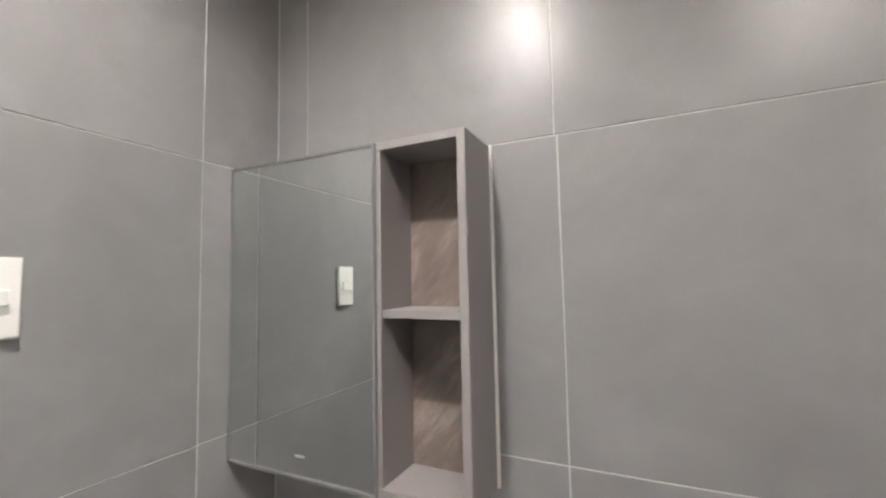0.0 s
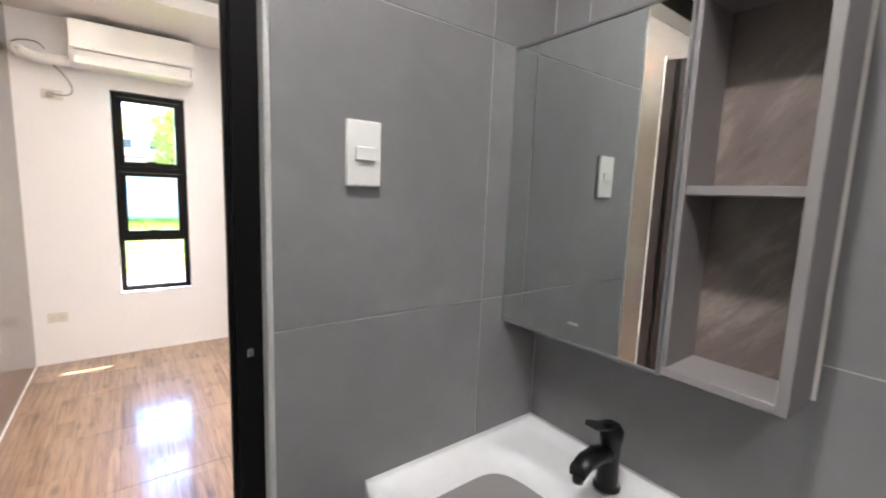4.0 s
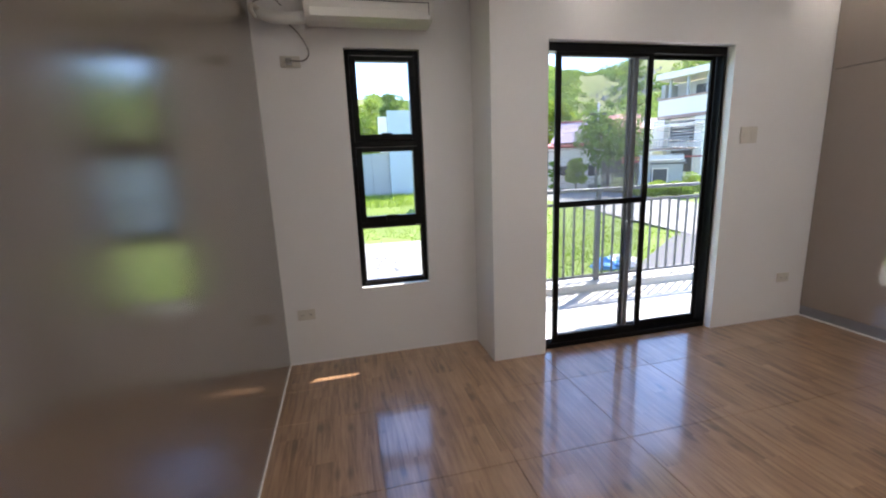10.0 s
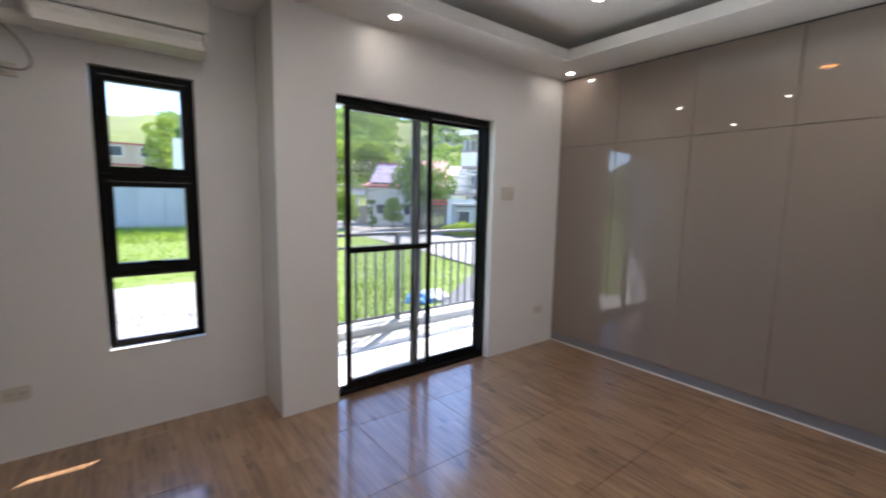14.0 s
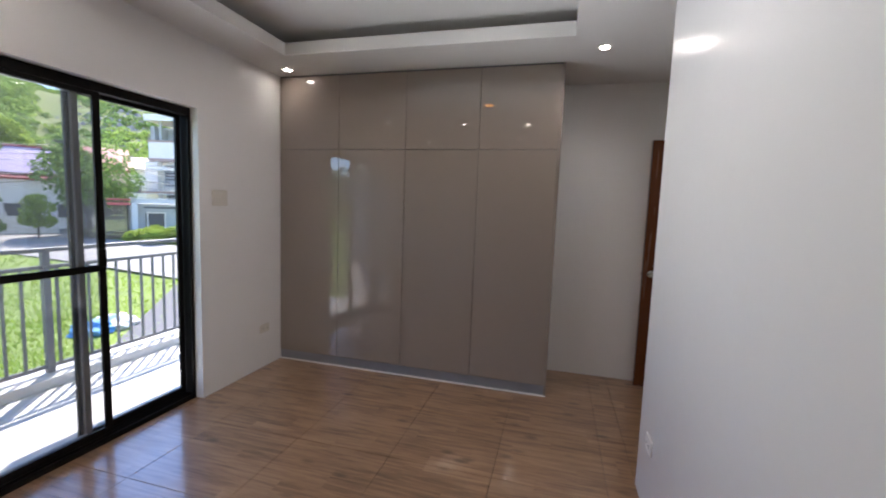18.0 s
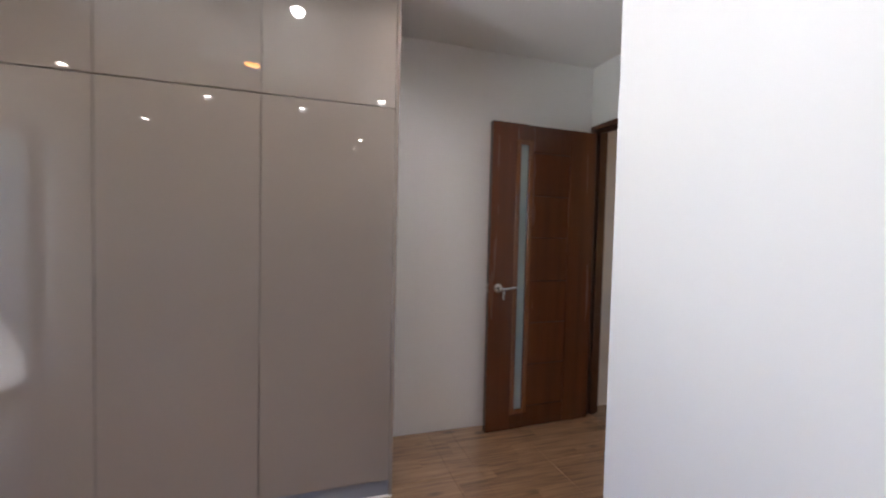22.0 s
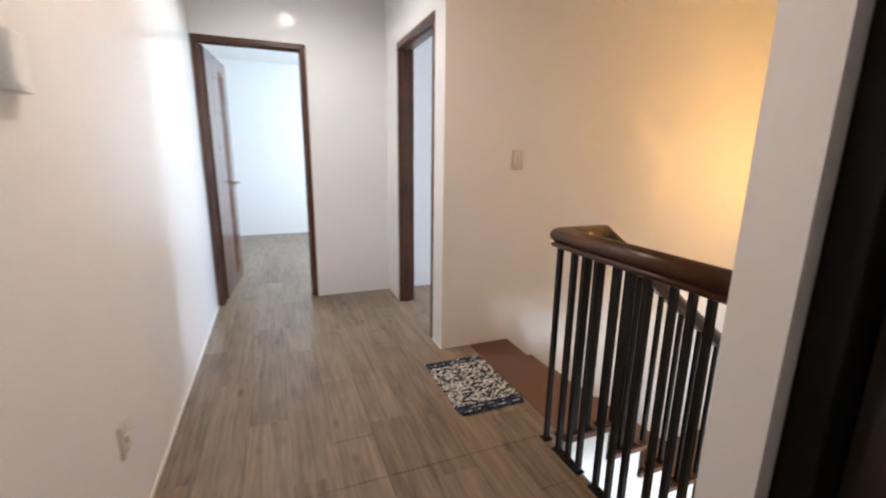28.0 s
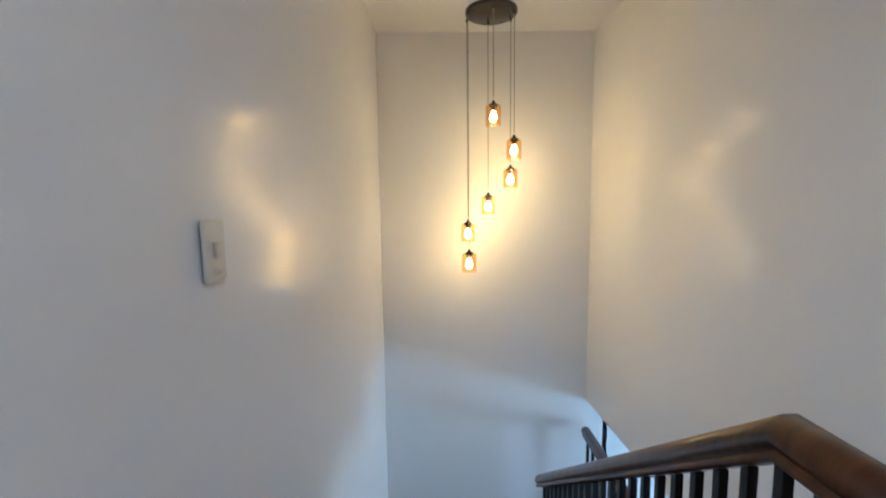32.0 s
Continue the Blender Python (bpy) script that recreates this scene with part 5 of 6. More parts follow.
SCRUB_LIGHT = leaf_mat("hill_scrub_light", (0.26, 0.36, 0.09), 0.4, 0.4, 0.05)
ROCK = mat("hill_rock", (0.24, 0.23, 0.22), 0.9, var=0.4, scale=0.4)
ROAD = mat("concrete_road", (0.24, 0.23, 0.215), 0.85, var=0.12, scale=0.6, bump=0.2, bscale=8)
ASPH = mat("grey_gravel", (0.10, 0.10, 0.105), 0.9, var=0.2, scale=2.0, bump=0.4, bscale=12)
H_WHITE = mat("house_white", (0.8, 0.74, 0.67), 0.7, var=0.06, scale=0.6)
H_PALE = mat("house_pale_blue_grey", (0.5, 0.5, 0.49), 0.7, var=0.06, scale=0.6)
H_BLUE = mat("house_blue", (0.42, 0.49, 0.54), 0.7, var=0.06, scale=0.6)
H_GREY = mat("fence_grey", (0.37, 0.38, 0.38), 0.8, var=0.15, scale=0.8)
H_BEIGE = mat("house_beige", (0.48, 0.36, 0.27), 0.8, var=0.06, scale=0.6)
H_RED = mat("red_roof", (0.38, 0.06, 0.06), 0.5, var=0.12, scale=1.0)
H_PURPLE = mat("mauve_roof", (0.40, 0.30, 0.42), 0.55, var=0.1, scale=1.0)
H_TRIM = mat("brown_trim", (0.36, 0.25, 0.21), 0.8, var=0.1, scale=1.0)
H_DARK = mat("dark_opening", (0.04, 0.042, 0.05), 0.4)
H_SLATE = mat("slate_grey_roof", (0.13, 0.14, 0.19), 0.6, var=0.1, scale=1.0)
H_BROWN = mat("brown_gate", (0.07, 0.05, 0.045), 0.5, var=0.2)


def smooth(a, b, t):
    t = min(1, max(0, (t - a) / (b - a)))
    return t * t * (3 - 2 * t)


def ground_z(x, y):
    return -3.0 + 1.3 * smooth(18, 52, math.hypot(x, y)) + 0.05 * noise.noise((x * 0.3, y * 0.3, 0))


vs, fs = [], []
rings = [0, 3, 6, 9, 12, 15, 18, 21, 24, 28, 32, 36, 40, 46, 52, 60, 80, 120, 200, 400, 900, 2500]
NA = 72
for r in rings:
    for a in range(NA):
        x, y = 2 + r * math.cos(2 * math.pi * a / NA), 1 + r * math.sin(2 * math.pi * a / NA)
        vs.append((x, y, ground_z(x, y) - 0.02 if r > 8 else FLOOR_LOW - 0.12))
for i in range(len(rings) - 1):
    for a in range(NA):
        b = (a + 1) % NA
        fs.append((i * NA + a, (i + 1) * NA + a, (i + 1) * NA + b, i * NA + b))
tagged(new("ground", mesh("ground", vs, fs, GRASS, True)), "sunlit green grass lot", kind="structure")


def strip(name, pts, width, material, label, lift=0.02):
    """A ribbon of ground along points."""
    p = [Vector((a, b, 0)) for a, b in pts]
    vs, fs = [], []
    for i, q in enumerate(p):
        d = (p[min(i + 1, len(p) - 1)] - p[max(i - 1, 0)]).normalized()
        s = Vector((-d.y, d.x, 0)) * width / 2
        for e in (-1, -0.33, 0.33, 1):
            w = q + s * e
            vs.append((w.x, w.y, ground_z(w.x, w.y) + lift))
    for i in range(len(p) - 1):
        for e in range(3):
            fs.append((i * 4 + e, i * 4 + e + 1, i * 4 + e + 5, i * 4 + e + 4))
    return tagged(new(name, mesh(name, vs, fs, material)), label, kind="structure")


strip("road", [(17, 100), (19.5, 62), (20.6, 44), (21.4, 30), (21.2, 16), (20, 0), (18, -40)], 7.6, ROAD, "pale concrete road", 0.04)
strip("lane", [(21, 34), (26, 44), (31, 55)], 3.0, ROAD, "pale concrete side lane", 0.06)
strip("gravel_yard", [(7.0, 7.3), (12.0, 11.9), (18, 16.5), (26, 21.3)], 7.0, ASPH, "grey gravel yard", 0.05)

# grass blades
vs, fs = [], []
rg = random.Random(3)
for _ in range(55000):
    d = 12 + 33 * rg.random() ** 1.3
    a = math.radians(rg.uniform(-8, 50))
    x, y = d * math.sin(a), 2 + d * math.cos(a)
    if (x - 1.8) ** 2 / 9 + (y - 20.5) ** 2 / 28 < 1 + 0.4 * noise.noise((x, y, 3)) or (x > 7 and (x - 7) * 0.75 + 7.3 + 4.2 > y) or x > 17.3:
        continue
    tall = 3.2 if y > 38 and x < 10 else 1.0
    h, w, t = rg.uniform(0.05, 0.17) * tall, rg.uniform(0.012, 0.035) * (1 + tall * 0.2), rg.uniform(0, 6.28)
    z = ground_z(x, y) - 0.03
    n = len(vs)
    c, s = math.cos(t) * w, math.sin(t) * w
    lean = rg.uniform(-0.1, 0.1)
    vs += [(x - c, y - s, z), (x + c, y + s, z), (x + lean, y + lean * 0.5, z + h)]
    fs.append((n, n + 1, n + 2))
tagged(new("grass", mesh("grass", vs, fs, BLADE)), "long bright green grass", "grass", kind="stuff")
vs, fs = [], []
for _ in range(900):
    a, r = rg.uniform(0, 6.28), rg.random() ** 0.6
    x, y = 1.6 + 3.4 * r * math.cos(a), 19.5 + 5.5 * r * math.sin(a)
    s = rg.uniform(0.06, 0.28) * (1.2 - 0.5 * r)
    z = ground_z(x, y) - 0.02
    n = len(vs)
    vs += [(x + s * rg.uniform(0.5, 1) * math.cos(q), y + s * rg.uniform(0.5, 1) * math.sin(q), z) for q in (0.3, 1.6, 2.9, 4.1, 5.3)] + [(x + rg.uniform(-s, s) * 0.3, y, z + s * rg.uniform(0.3, 0.7))]
    fs += [(n + q, n + (q + 1) % 5, n + 5) for q in range(5)]
tagged(new("rubble_heap", mesh("rubble_heap", vs, fs, RUBBLE)), "spread heap of pale rubble on the grass", "rubble", kind="stuff")
strip("rubble_ground", [(1.0, 13.5), (1.4, 17), (1.7, 20), (1.9, 24.5)], 5.0, RUBBLE, "pale bare earth under the rubble", 0.05)


def leaf_cloud(centres, size, per, seed, flat=0.7):
    rr = random.Random(seed)
    vs, fs = [], []
    for cx, cy, cz, r in centres:
        for _ in range(per):
            u, t = rr.uniform(-1, 1), rr.uniform(0, 6.283)
            q = rr.uniform(0.55, 1.0) ** 0.5 * r * (1 + 0.25 * noise.noise((cx + 3 * u, cy + t, cz)))
            k = math.sqrt(1 - u * u)
            p = Vector((cx + q * k * math.cos(t), cy + q * k * math.sin(t), cz + q * u * flat))
            a = Vector((rr.gauss(0, 1), rr.gauss(0, 1), rr.gauss(0, 1))).normalized() * size * rr.uniform(0.6, 1.3)
            b = a.cross(Vector((rr.gauss(0, 1), rr.gauss(0, 1), rr.gauss(0, 1)))).normalized() * size * rr.uniform(0.35, 0.7)
            n = len(vs)
            vs += [tuple(p - a), tuple(p + b), tuple(p + a), tuple(p - b)]
            fs.append((n, n + 1, n + 2, n + 3))
    return vs, fs


def tree(name, label, az, dist, top, bottom, width, seed, material, leaf=0.16, per=420, trunk=True):
    """A tree at a bearing and distance; its crown between two heights."""
    x, y = dist * math.sin(radians(az)), 2 + dist * math.cos(radians(az))
    gz = ground_z(x, y)
    rr = random.Random(seed)
    t = thing(name, label, "tree" if trunk else "bush", (x, y, gz - 0.05))
    cs, hgt = [], top - bottom
    limbs = []
    for k in range(14):
        u = rr.random()
        r = width * rr.uniform(0.2, 0.34)
        wid = (width / 2 - r * 0.7) * (1.0 - 0.55 * abs(u - 0.35) / 0.65)
        a = rr.uniform(0, 6.283)
        c = (wid * math.cos(a), wid * math.sin(a), bottom - gz + r * 0.6 + u * (hgt - r * 1.3), r)
        cs.append(c)
        limbs.append(c)
    if trunk:
        bm = bmesh.new()
        segs = [((0, 0, 0), (0.1, 0.05, max(0.6, bottom - gz + hgt * 0.35)), 0.05 * hgt * 0.55, 0.03 * hgt * 0.55)]
        for c in limbs[:7]:
            segs.append((segs[0][1], c[:3], 0.02 * hgt * 0.6, 0.006 * hgt))
        for p, q, r0, r1 in segs:
            p, q = Vector(p), Vector(q)
            d = q - p
            m = Matrix.Translation((p + q) / 2) @ d.to_track_quat("Z", "Y").to_matrix().to_4x4()
            bmesh.ops.create_cone(bm, cap_ends=True, segments=8, radius1=r0, radius2=r1, depth=d.length, matrix=m)
        part("trunk", bm, BARK, t)
    o = new("crown", mesh("crown", *leaf_cloud(cs, leaf, per, seed), material))
    o.parent = t
    return t


tree("broadleaf_tree", "wide leafy green tree in front of the dark gate", 35.0, 45, 6.6, -0.3, 7.0, 11, LEAF, 0.17, 430)
tree("broadleaf_tree", "light green tree behind the grey fence", 4.4, 54, 10.0, 2.2, 4.2, 12, LEAF_LIGHT, 0.17, 360)
tree("broadleaf_tree", "green tree behind the grey fence", 7.6, 58, 11.0, 3.2, 4.0, 19, LEAF, 0.17, 300)
tree("broadleaf_tree", "spreading bright green tree behind the mauve roof", 22.5, 66, 10.6, 3.0, 9.5, 13, LEAF_LIGHT, 0.26, 420)
tree("broadleaf_tree", "spreading bright green tree with a flat crown", 27.6, 68, 10.0, 3.5, 8.5, 15, LEAF_LIGHT, 0.26, 420)
tree("broadleaf_tree", "round yellow-green tree beside the blue house", 24.6, 44, 2.4, -1.2, 3.4, 14, LEAF_LIGHT, 0.14, 320)
tree("broadleaf_tree", "leafy green tree at the far side of the lot", -57.0, 46, 6.0, -1.5, 7.0, 16, LEAF, 0.2, 320)
tree("broadleaf_tree", "light green tree at the far side of the lot", -62.0, 50, 6.5, -1.5, 7.0, 17, LEAF_LIGHT, 0.2, 320)
tree("broadleaf_tree", "young light green tree beside the garden wall", 31.2, 43, 1.5, -1.2, 2.1, 18, LEAF_LIGHT, 0.11, 200)
tree("broadleaf_tree", "thin green sapling beside the road", 28.4, 42, 1.4, -1.4, 1.0, 20, LEAF, 0.1, 90)
for az, d, w, s in ((39.0, 39.2, 1.5, 21), (40.7, 38.6, 2.0, 22), (42.3, 39.2, 1.9, 23), (43.4, 38.4, 1.5, 26), (45.0, 40.5, 3.0, 25)):
    x, y = d * math.sin(radians(az)), 2 + d * math.cos(radians(az))
    tree("garden_bush", "clipped rounded green bush beside the road", az, d, ground_z(x, y) + w * 0.72, ground_z(x, y) + 0.1, w, s, LEAF_LIGHT, 0.09, 260, False)


def house(label, az, dist, width, depth, base, storeys, turn, wall, roof, extra=()):
    """A house: walls, roof and windows. storeys: (height, inset) from the ground up; front faces the viewer."""
    x, y = dist * math.sin(radians(az)), 2 + dist * math.cos(radians(az))
    t = thing("house", label, "house", (x, y, base), -az + turn)
    z = 0
    for k, (hh, ins) in enumerate(storeys):
        part("wall", bx(-width / 2 + ins, width / 2, 0, depth, z, z + hh), wall, t)
        part("slab_edge", bx(-width / 2 + ins - 0.15, width / 2 + 0.15, -0.15, depth, z + hh - 0.18, z + hh - 0.001), roof, t)
        nwin = max(1, int((width - ins) / 2.6))
        for j in range(nwin):
            wx = -width / 2 + ins + (j + 0.5) * (width - ins) / nwin
            w_ = part("window", frame_bm(wx - 0.65, wx + 0.65, z + 0.9, z + 2.2, 0.08, -0.06, 0.02), H_WHITE, t)
            part("pane", bx(wx - 0.57, wx + 0.57, -0.02, 0.0, z + 0.98, z + 2.12), H_DARK, w_)
        z += hh
    for nm, b, m_ in extra:
        part(nm, bx(*b), m_, t)
    return t


def gable(t, x0, x1, y0, y1, z0, z1, material, name="roof"):
    bm = bmesh.new()
    xm = (y0 + y1) / 2
    v = [bm.verts.new(p) for p in ((x0, y0, z0), (x1, y0, z0), (x1, y1, z0), (x0, y1, z0), (x0 + 0.6, xm, z1), (x1 - 0.6, xm, z1))]
    for f in ((0, 1, 5, 4), (2, 3, 4, 5), (1, 2, 5), (3, 0, 4), (3, 2, 1, 0)):
        bm.faces.new([v[i] for i in f])
    bmesh.ops.recalc_face_normals(bm, faces=list(bm.faces))
    part(name, bm, material, t)


h1 = thing("house", "white three-storey house with a roof terrace and pale blue side", "house", (40.6, 42.0, -2.0), -77.3)
part("wall", bx(-6.4, -0.06, 0.0, 6.5, 0, 8.3), H_WHITE, h1)
part("side_wall", bx(-0.055, 0.0, -0.02, 6.5, 0, 8.29), H_PALE, h1, "pale blue side wall")
part("parapet", bx(-5.9, 0.12, -0.75, -0.6, 7.9, 9.75), H_WHITE, h1)
part("parapet", bx(0.0, 0.12, -0.6, 6.5, 8.0, 9.75), H_PALE, h1)
part("parapet_cap", bx(-6.0, 0.2, -0.85, -0.5, 9.75, 9.95), H_TRIM, h1)
part("slab_edge", bx(-6.0, 0.15, -0.8, 0.0, 7.55, 7.9), H_TRIM, h1)
part("terrace_wall", bx(-6.4, 0.0, 2.6, 2.8, 8.3, 11.9), H_PALE, h1, "grey-blue terrace wall")
# Dark sheet on the uncut wall, painting the shade of an opening.
part("terrace_opening", bx(-3.4, -1.0, 2.5, 2.59, 8.5, 11.4), H_DARK, h1)
for px in (-4.6, -2.4, -0.1):
    part("terrace_post", bx(px - 0.12, px + 0.12, -0.6, -0.36, 9.95, 12.05), H_GREY, h1)
part("terrace_post", bx(-6.4, -5.9, 0.3, 2.6, 8.3, 11.7), H_GREY, h1)
part("roof", bx(-6.0, 0.7, -1.3, 6.8, 12.05, 12.75), H_WHITE, h1)
part("column", bx(-6.4, -4.9, -0.75, -0.01, 0.0, 7.5), H_WHITE, h1)
part("column", bx(-1.1, -0.1, -0.75, -0.01, 0.0, 7.5), H_WHITE, h1)
lw_ = part("window", frame_bm(-4.6, -1.4, 4.7, 7.2, 0.12, -0.1, -0.005), H_GREY, h1)
part("pane", bx(-4.48, -1.52, -0.05, -0.004, 4.82, 7.08), H_DARK, lw_)
for k in range(6):
    part("louvre", bx(-4.4, -1.6, -0.09, -0.055, 4.95 + 0.35 * k, 5.12 + 0.35 * k), H_GREY, lw_)
part("awning_beam", bx(-5.2, 0.9, -1.6, -1.3, 6.5, 6.85), H_WHITE, h1)
lw_ = part("window", frame_bm(-4.4, -1.5, 1.2, 3.9, 0.12, -0.1, -0.005), H_GREY, h1)
part("pane", bx(-4.28, -1.62, -0.05, -0.004, 1.32, 3.78), H_DARK, lw_)
part("balcony", bx(-6.2, -0.9, -2.0, -0.76, 3.9, 4.1), H_TRIM, h1)
for k in range(14):
    part("balcony_bar", bx(-6.15 + 0.4 * k, -6.1 + 0.4 * k, -1.98, -1.93, 4.1, 5.1), H_GREY, h1)
part("balcony_rail", bx(-6.2, -0.9, -2.0, -1.9, 5.1, 5.18), H_GREY, h1)
for z in (3.3, 5.6):
    part("narrow_window", bx(0.0, 0.04, 2.3, 2.75, z, z + 1.9), H_DARK, h1)
part("awning", bx(-3.4, 1.5, -3.2, -2.05, 3.0, 3.15), H_RED, h1, "red sheet awning")

h2 = house("low house with a mauve and red metal roof", 31.4, 50, 6.6, 6, -1.6, ((4.3, 0),), -6, H_WHITE, H_RED, (("porch_roof", (-6.6, -3.32, -0.9, 2.0, 3.75, 3.95), H_PURPLE), ("porch_beam", (-6.5, -3.32, -0.8, -0.6, 3.2, 3.74), H_WHITE), ("porch_roof", (-6.4, -4.4, -2.2, -0.95, 2.9, 3.0), H_RED),
               ("gate_pillar", (-4.4, -3.95, -2.2, -1.8, 0, 3.0), H_PALE), ("side_gate", (-3.9, -3.0, -2.0, -1.95, 0, 2.0), H_BEIGE)))
gable(h2, -3.9, 3.8, -1.2, 6.8, 4.3, 4.9, H_RED, "eaves")
gable(h2, -3.0, 3.4, -0.4, 6.2, 4.7, 7.1, H_PURPLE)
part("ridge_cap", bx(-2.5, 2.9, 2.8, 3.0, 6.95, 7.2), H_RED, h2)
gw = thing("garden_wall", "white rendered garden wall along the road", "wall", (46 * math.sin(radians(30.2)), 2 + 46 * math.cos(radians(30.2)), -1.75), -30.2)
for k in range(4):
    part("wall_panel", bx(-1.9 + 0.98 * k, -0.96 + 0.98 * k, 0, 0.16, 0, 1.5 - 0.12 * k), H_WHITE, gw)
    part("pier", bx(-1.99 + 0.98 * k, -1.9 + 0.98 * k, -0.06, 0.2, 0, 1.8 - 0.12 * k), H_WHITE, gw)
house("pale blue house wall at the lot's edge", 18.8, 33, 5.6, 5, -2.4, ((3.1, 0), (2.7, 0)), 4, H_BLUE, H_BLUE, ())
house("beige house with a red-trimmed roof behind the fence", 1.5, 66, 6.0, 6, -1.7, ((3.3, 0), (3.3, 0), (2.6, 0)), 0, H_BEIGE, H_RED, ())
house("grey gatehouse with a pale blue frame and dark canopy", 40.9, 42.5, 3.6, 3, -2.0, ((2.9, 0),), 6, H_GREY, H_GREY, (("frame_post", (-1.72, -1.3, -0.9, -0.5, 0, 3.3), H_PALE), ("frame_beam", (-1.72, 1.7, -0.9, -0.5, 2.95, 3.3), H_PALE), ("canopy", (-0.9, 1.9, -1.3, -0.92, 2.55, 2.68), H_DARK), ("door", (-0.75, 0.15, -0.05, -0.003, 0.0, 2.1), H_DARK), ("terrace_rail", (-1.8, 1.8, 0.0, 0.05, 3.7, 3.76), H_GREY), ("terrace_rail", (-1.8, 1.8, 0.0, 0.05, 3.35, 3.4), H_GREY), ("gate_roof", (-3.2, -1.75, -0.9, 0.6, 2.75, 2.95), H_RED)))
h6 = house("red-roofed house up the slope", 36.4, 75, 5.0, 7, 0.6, ((4.4, 0),), 0, H_BEIGE, H_RED, ())
gable(h6, -3.2, 3.2, -0.8, 7.8, 4.4, 7.6, H_RED)
h7 = house("house with a grey metal roof up the slope", 39.0, 80, 4.6, 6, 1.0, ((4.6, 0),), 8, H_WHITE, H_GREY, ())
gable(h7, -3.0, 2.8, -0.8, 6.8, 4.6, 6.6, H_SLATE)
gf = thing("garden_gate", "dark brown slatted gate and fence beside the lane", "gate", (42 * math.sin(radians(36.3)), 2 + 42 * math.cos(radians(36.3)), -2.0), -36.3)
for k in range(22):
    part("slat", bx(-1.5 + k * 0.136, -1.5 + k * 0.136 + 0.112, 0, 0.06, 0, 3.0 + 0.1 * (k % 2)), H_BROWN, gf)
part("rail", bx(-1.52, 1.5, 0.06, 0.14, 0.5, 0.62), H_BROWN, gf)
part("rail", bx(-1.52, 1.5, 0.06, 0.14, 2.0, 2.12), H_BROWN, gf)
part("gate_roof", bx(0.2, 1.7, -0.8, 0.9, 3.12, 3.25), H_RED, gf, "small red sheet roof")
fw = thing("boundary_wall", "weathered grey boundary wall across the lot", "wall", (2.6, 47, -1.9))
for k in range(6):
    part("wall_panel", bx(-8 + 2.2 * k, -8 + 2.2 * k + 2.17, 0, 0.18, 0, 4.5 + 0.06 * (k % 3)), H_GREY, fw)
part("wall_panel", bx(2.6, 6.4, -0.4, -0.1, 0, 8.8), H_BLUE, fw, "pale blue wall panel")
part("tank", bx(1.7, 2.55, -0.3, 0.6, 4.6, 8.2), H_WHITE, fw, "white block above the wall")
tp = thing("blue_tarpaulin", "crumpled blue and white tarpaulin on the grass", "tarpaulin", (10.2, 16.2, -3.02))
TARP = mat("blue_plastic_sheet", (0.08, 0.28, 0.55), 0.35, var=0.2, scale=4)
for nm, cx, s, m_ in (("blue_sheet", 0.0, 0.55, TARP), ("white_sheet", 0.8, 0.6, H_WHITE)):
    bm = bmesh.new()
    bmesh.ops.create_icosphere(bm, subdivisions=3, radius=s)
    for v in bm.verts:
        v.co *= 1 + 0.5 * noise.noise(v.co * 4.0)
        v.co.z = max(0.0, v.co.z * 0.55 + 0.1)
        v.co.x += cx
    part(nm, bm, m_, tp)

# hill with bushes
vs, fs = [], []
NR, NAZ = 26, 90
def hill_z(az, r):
    top = 42 + 14 * smooth(8, 30, az) + 3 * math.sin(az * 0.33) - 4 * smooth(40, 48, az) - 18 * smooth(50, 80, az) + 5 * noise.noise((az * 0.12, 0.3, 5))
    return -4 + (top + 4) * smooth(90, 310, r) + 2.5 * noise.noise((az * 0.4, r * 0.03, 1)) * smooth(90, 160, r)
for i in range(NR + 1):
    r = 85 + (420 - 85) * i / NR
    for j in range(NAZ + 1):
        az = -6 + 100 * j / NAZ
        vs.append((r * math.sin(radians(az)), 2 + r * math.cos(radians(az)), hill_z(az, r)))
for i in range(NR):
    for j in range(NAZ):
        a = i * (NAZ + 1) + j
        fs.append((a, a + 1, a + NAZ + 2, a + NAZ + 1))
tagged(new("backdrop_hill", mesh("backdrop_hill", vs, fs, HILL, True)), "green hillside behind the houses", kind="structure")
for leafy, count, seed, lo, hi in ((SCRUB, 2000, 8, 0.9, 2.6), (SCRUB_LIGHT, 4200, 9, 0.7, 2.2)):
    cs = []
    for _ in range(count):
        az, r = rg.uniform(4, 62), rg.uniform(130, 335)
        ridge = r > 272 + 14 * noise.noise((az * 0.3, 2, 4))
        if not ridge and noise.noise((az * 0.21, r * 0.02, seed)) < (0.04 if az > 31 else -0.25):
            continue
        s = rg.uniform(lo, hi) * (1.5 if ridge or az < 31 else 0.9)
        cs.append((r * math.sin(radians(az)), 2 + r * math.cos(radians(az)), hill_z(az, r) + s * 0.3, s))
    tagged(new("hill_trees", mesh("hill_trees", *leaf_cloud(cs, 0.6, 42, seed), leafy)), "scattered trees and scrub on the hillside", "trees", kind="stuff")
vs, fs = [], []
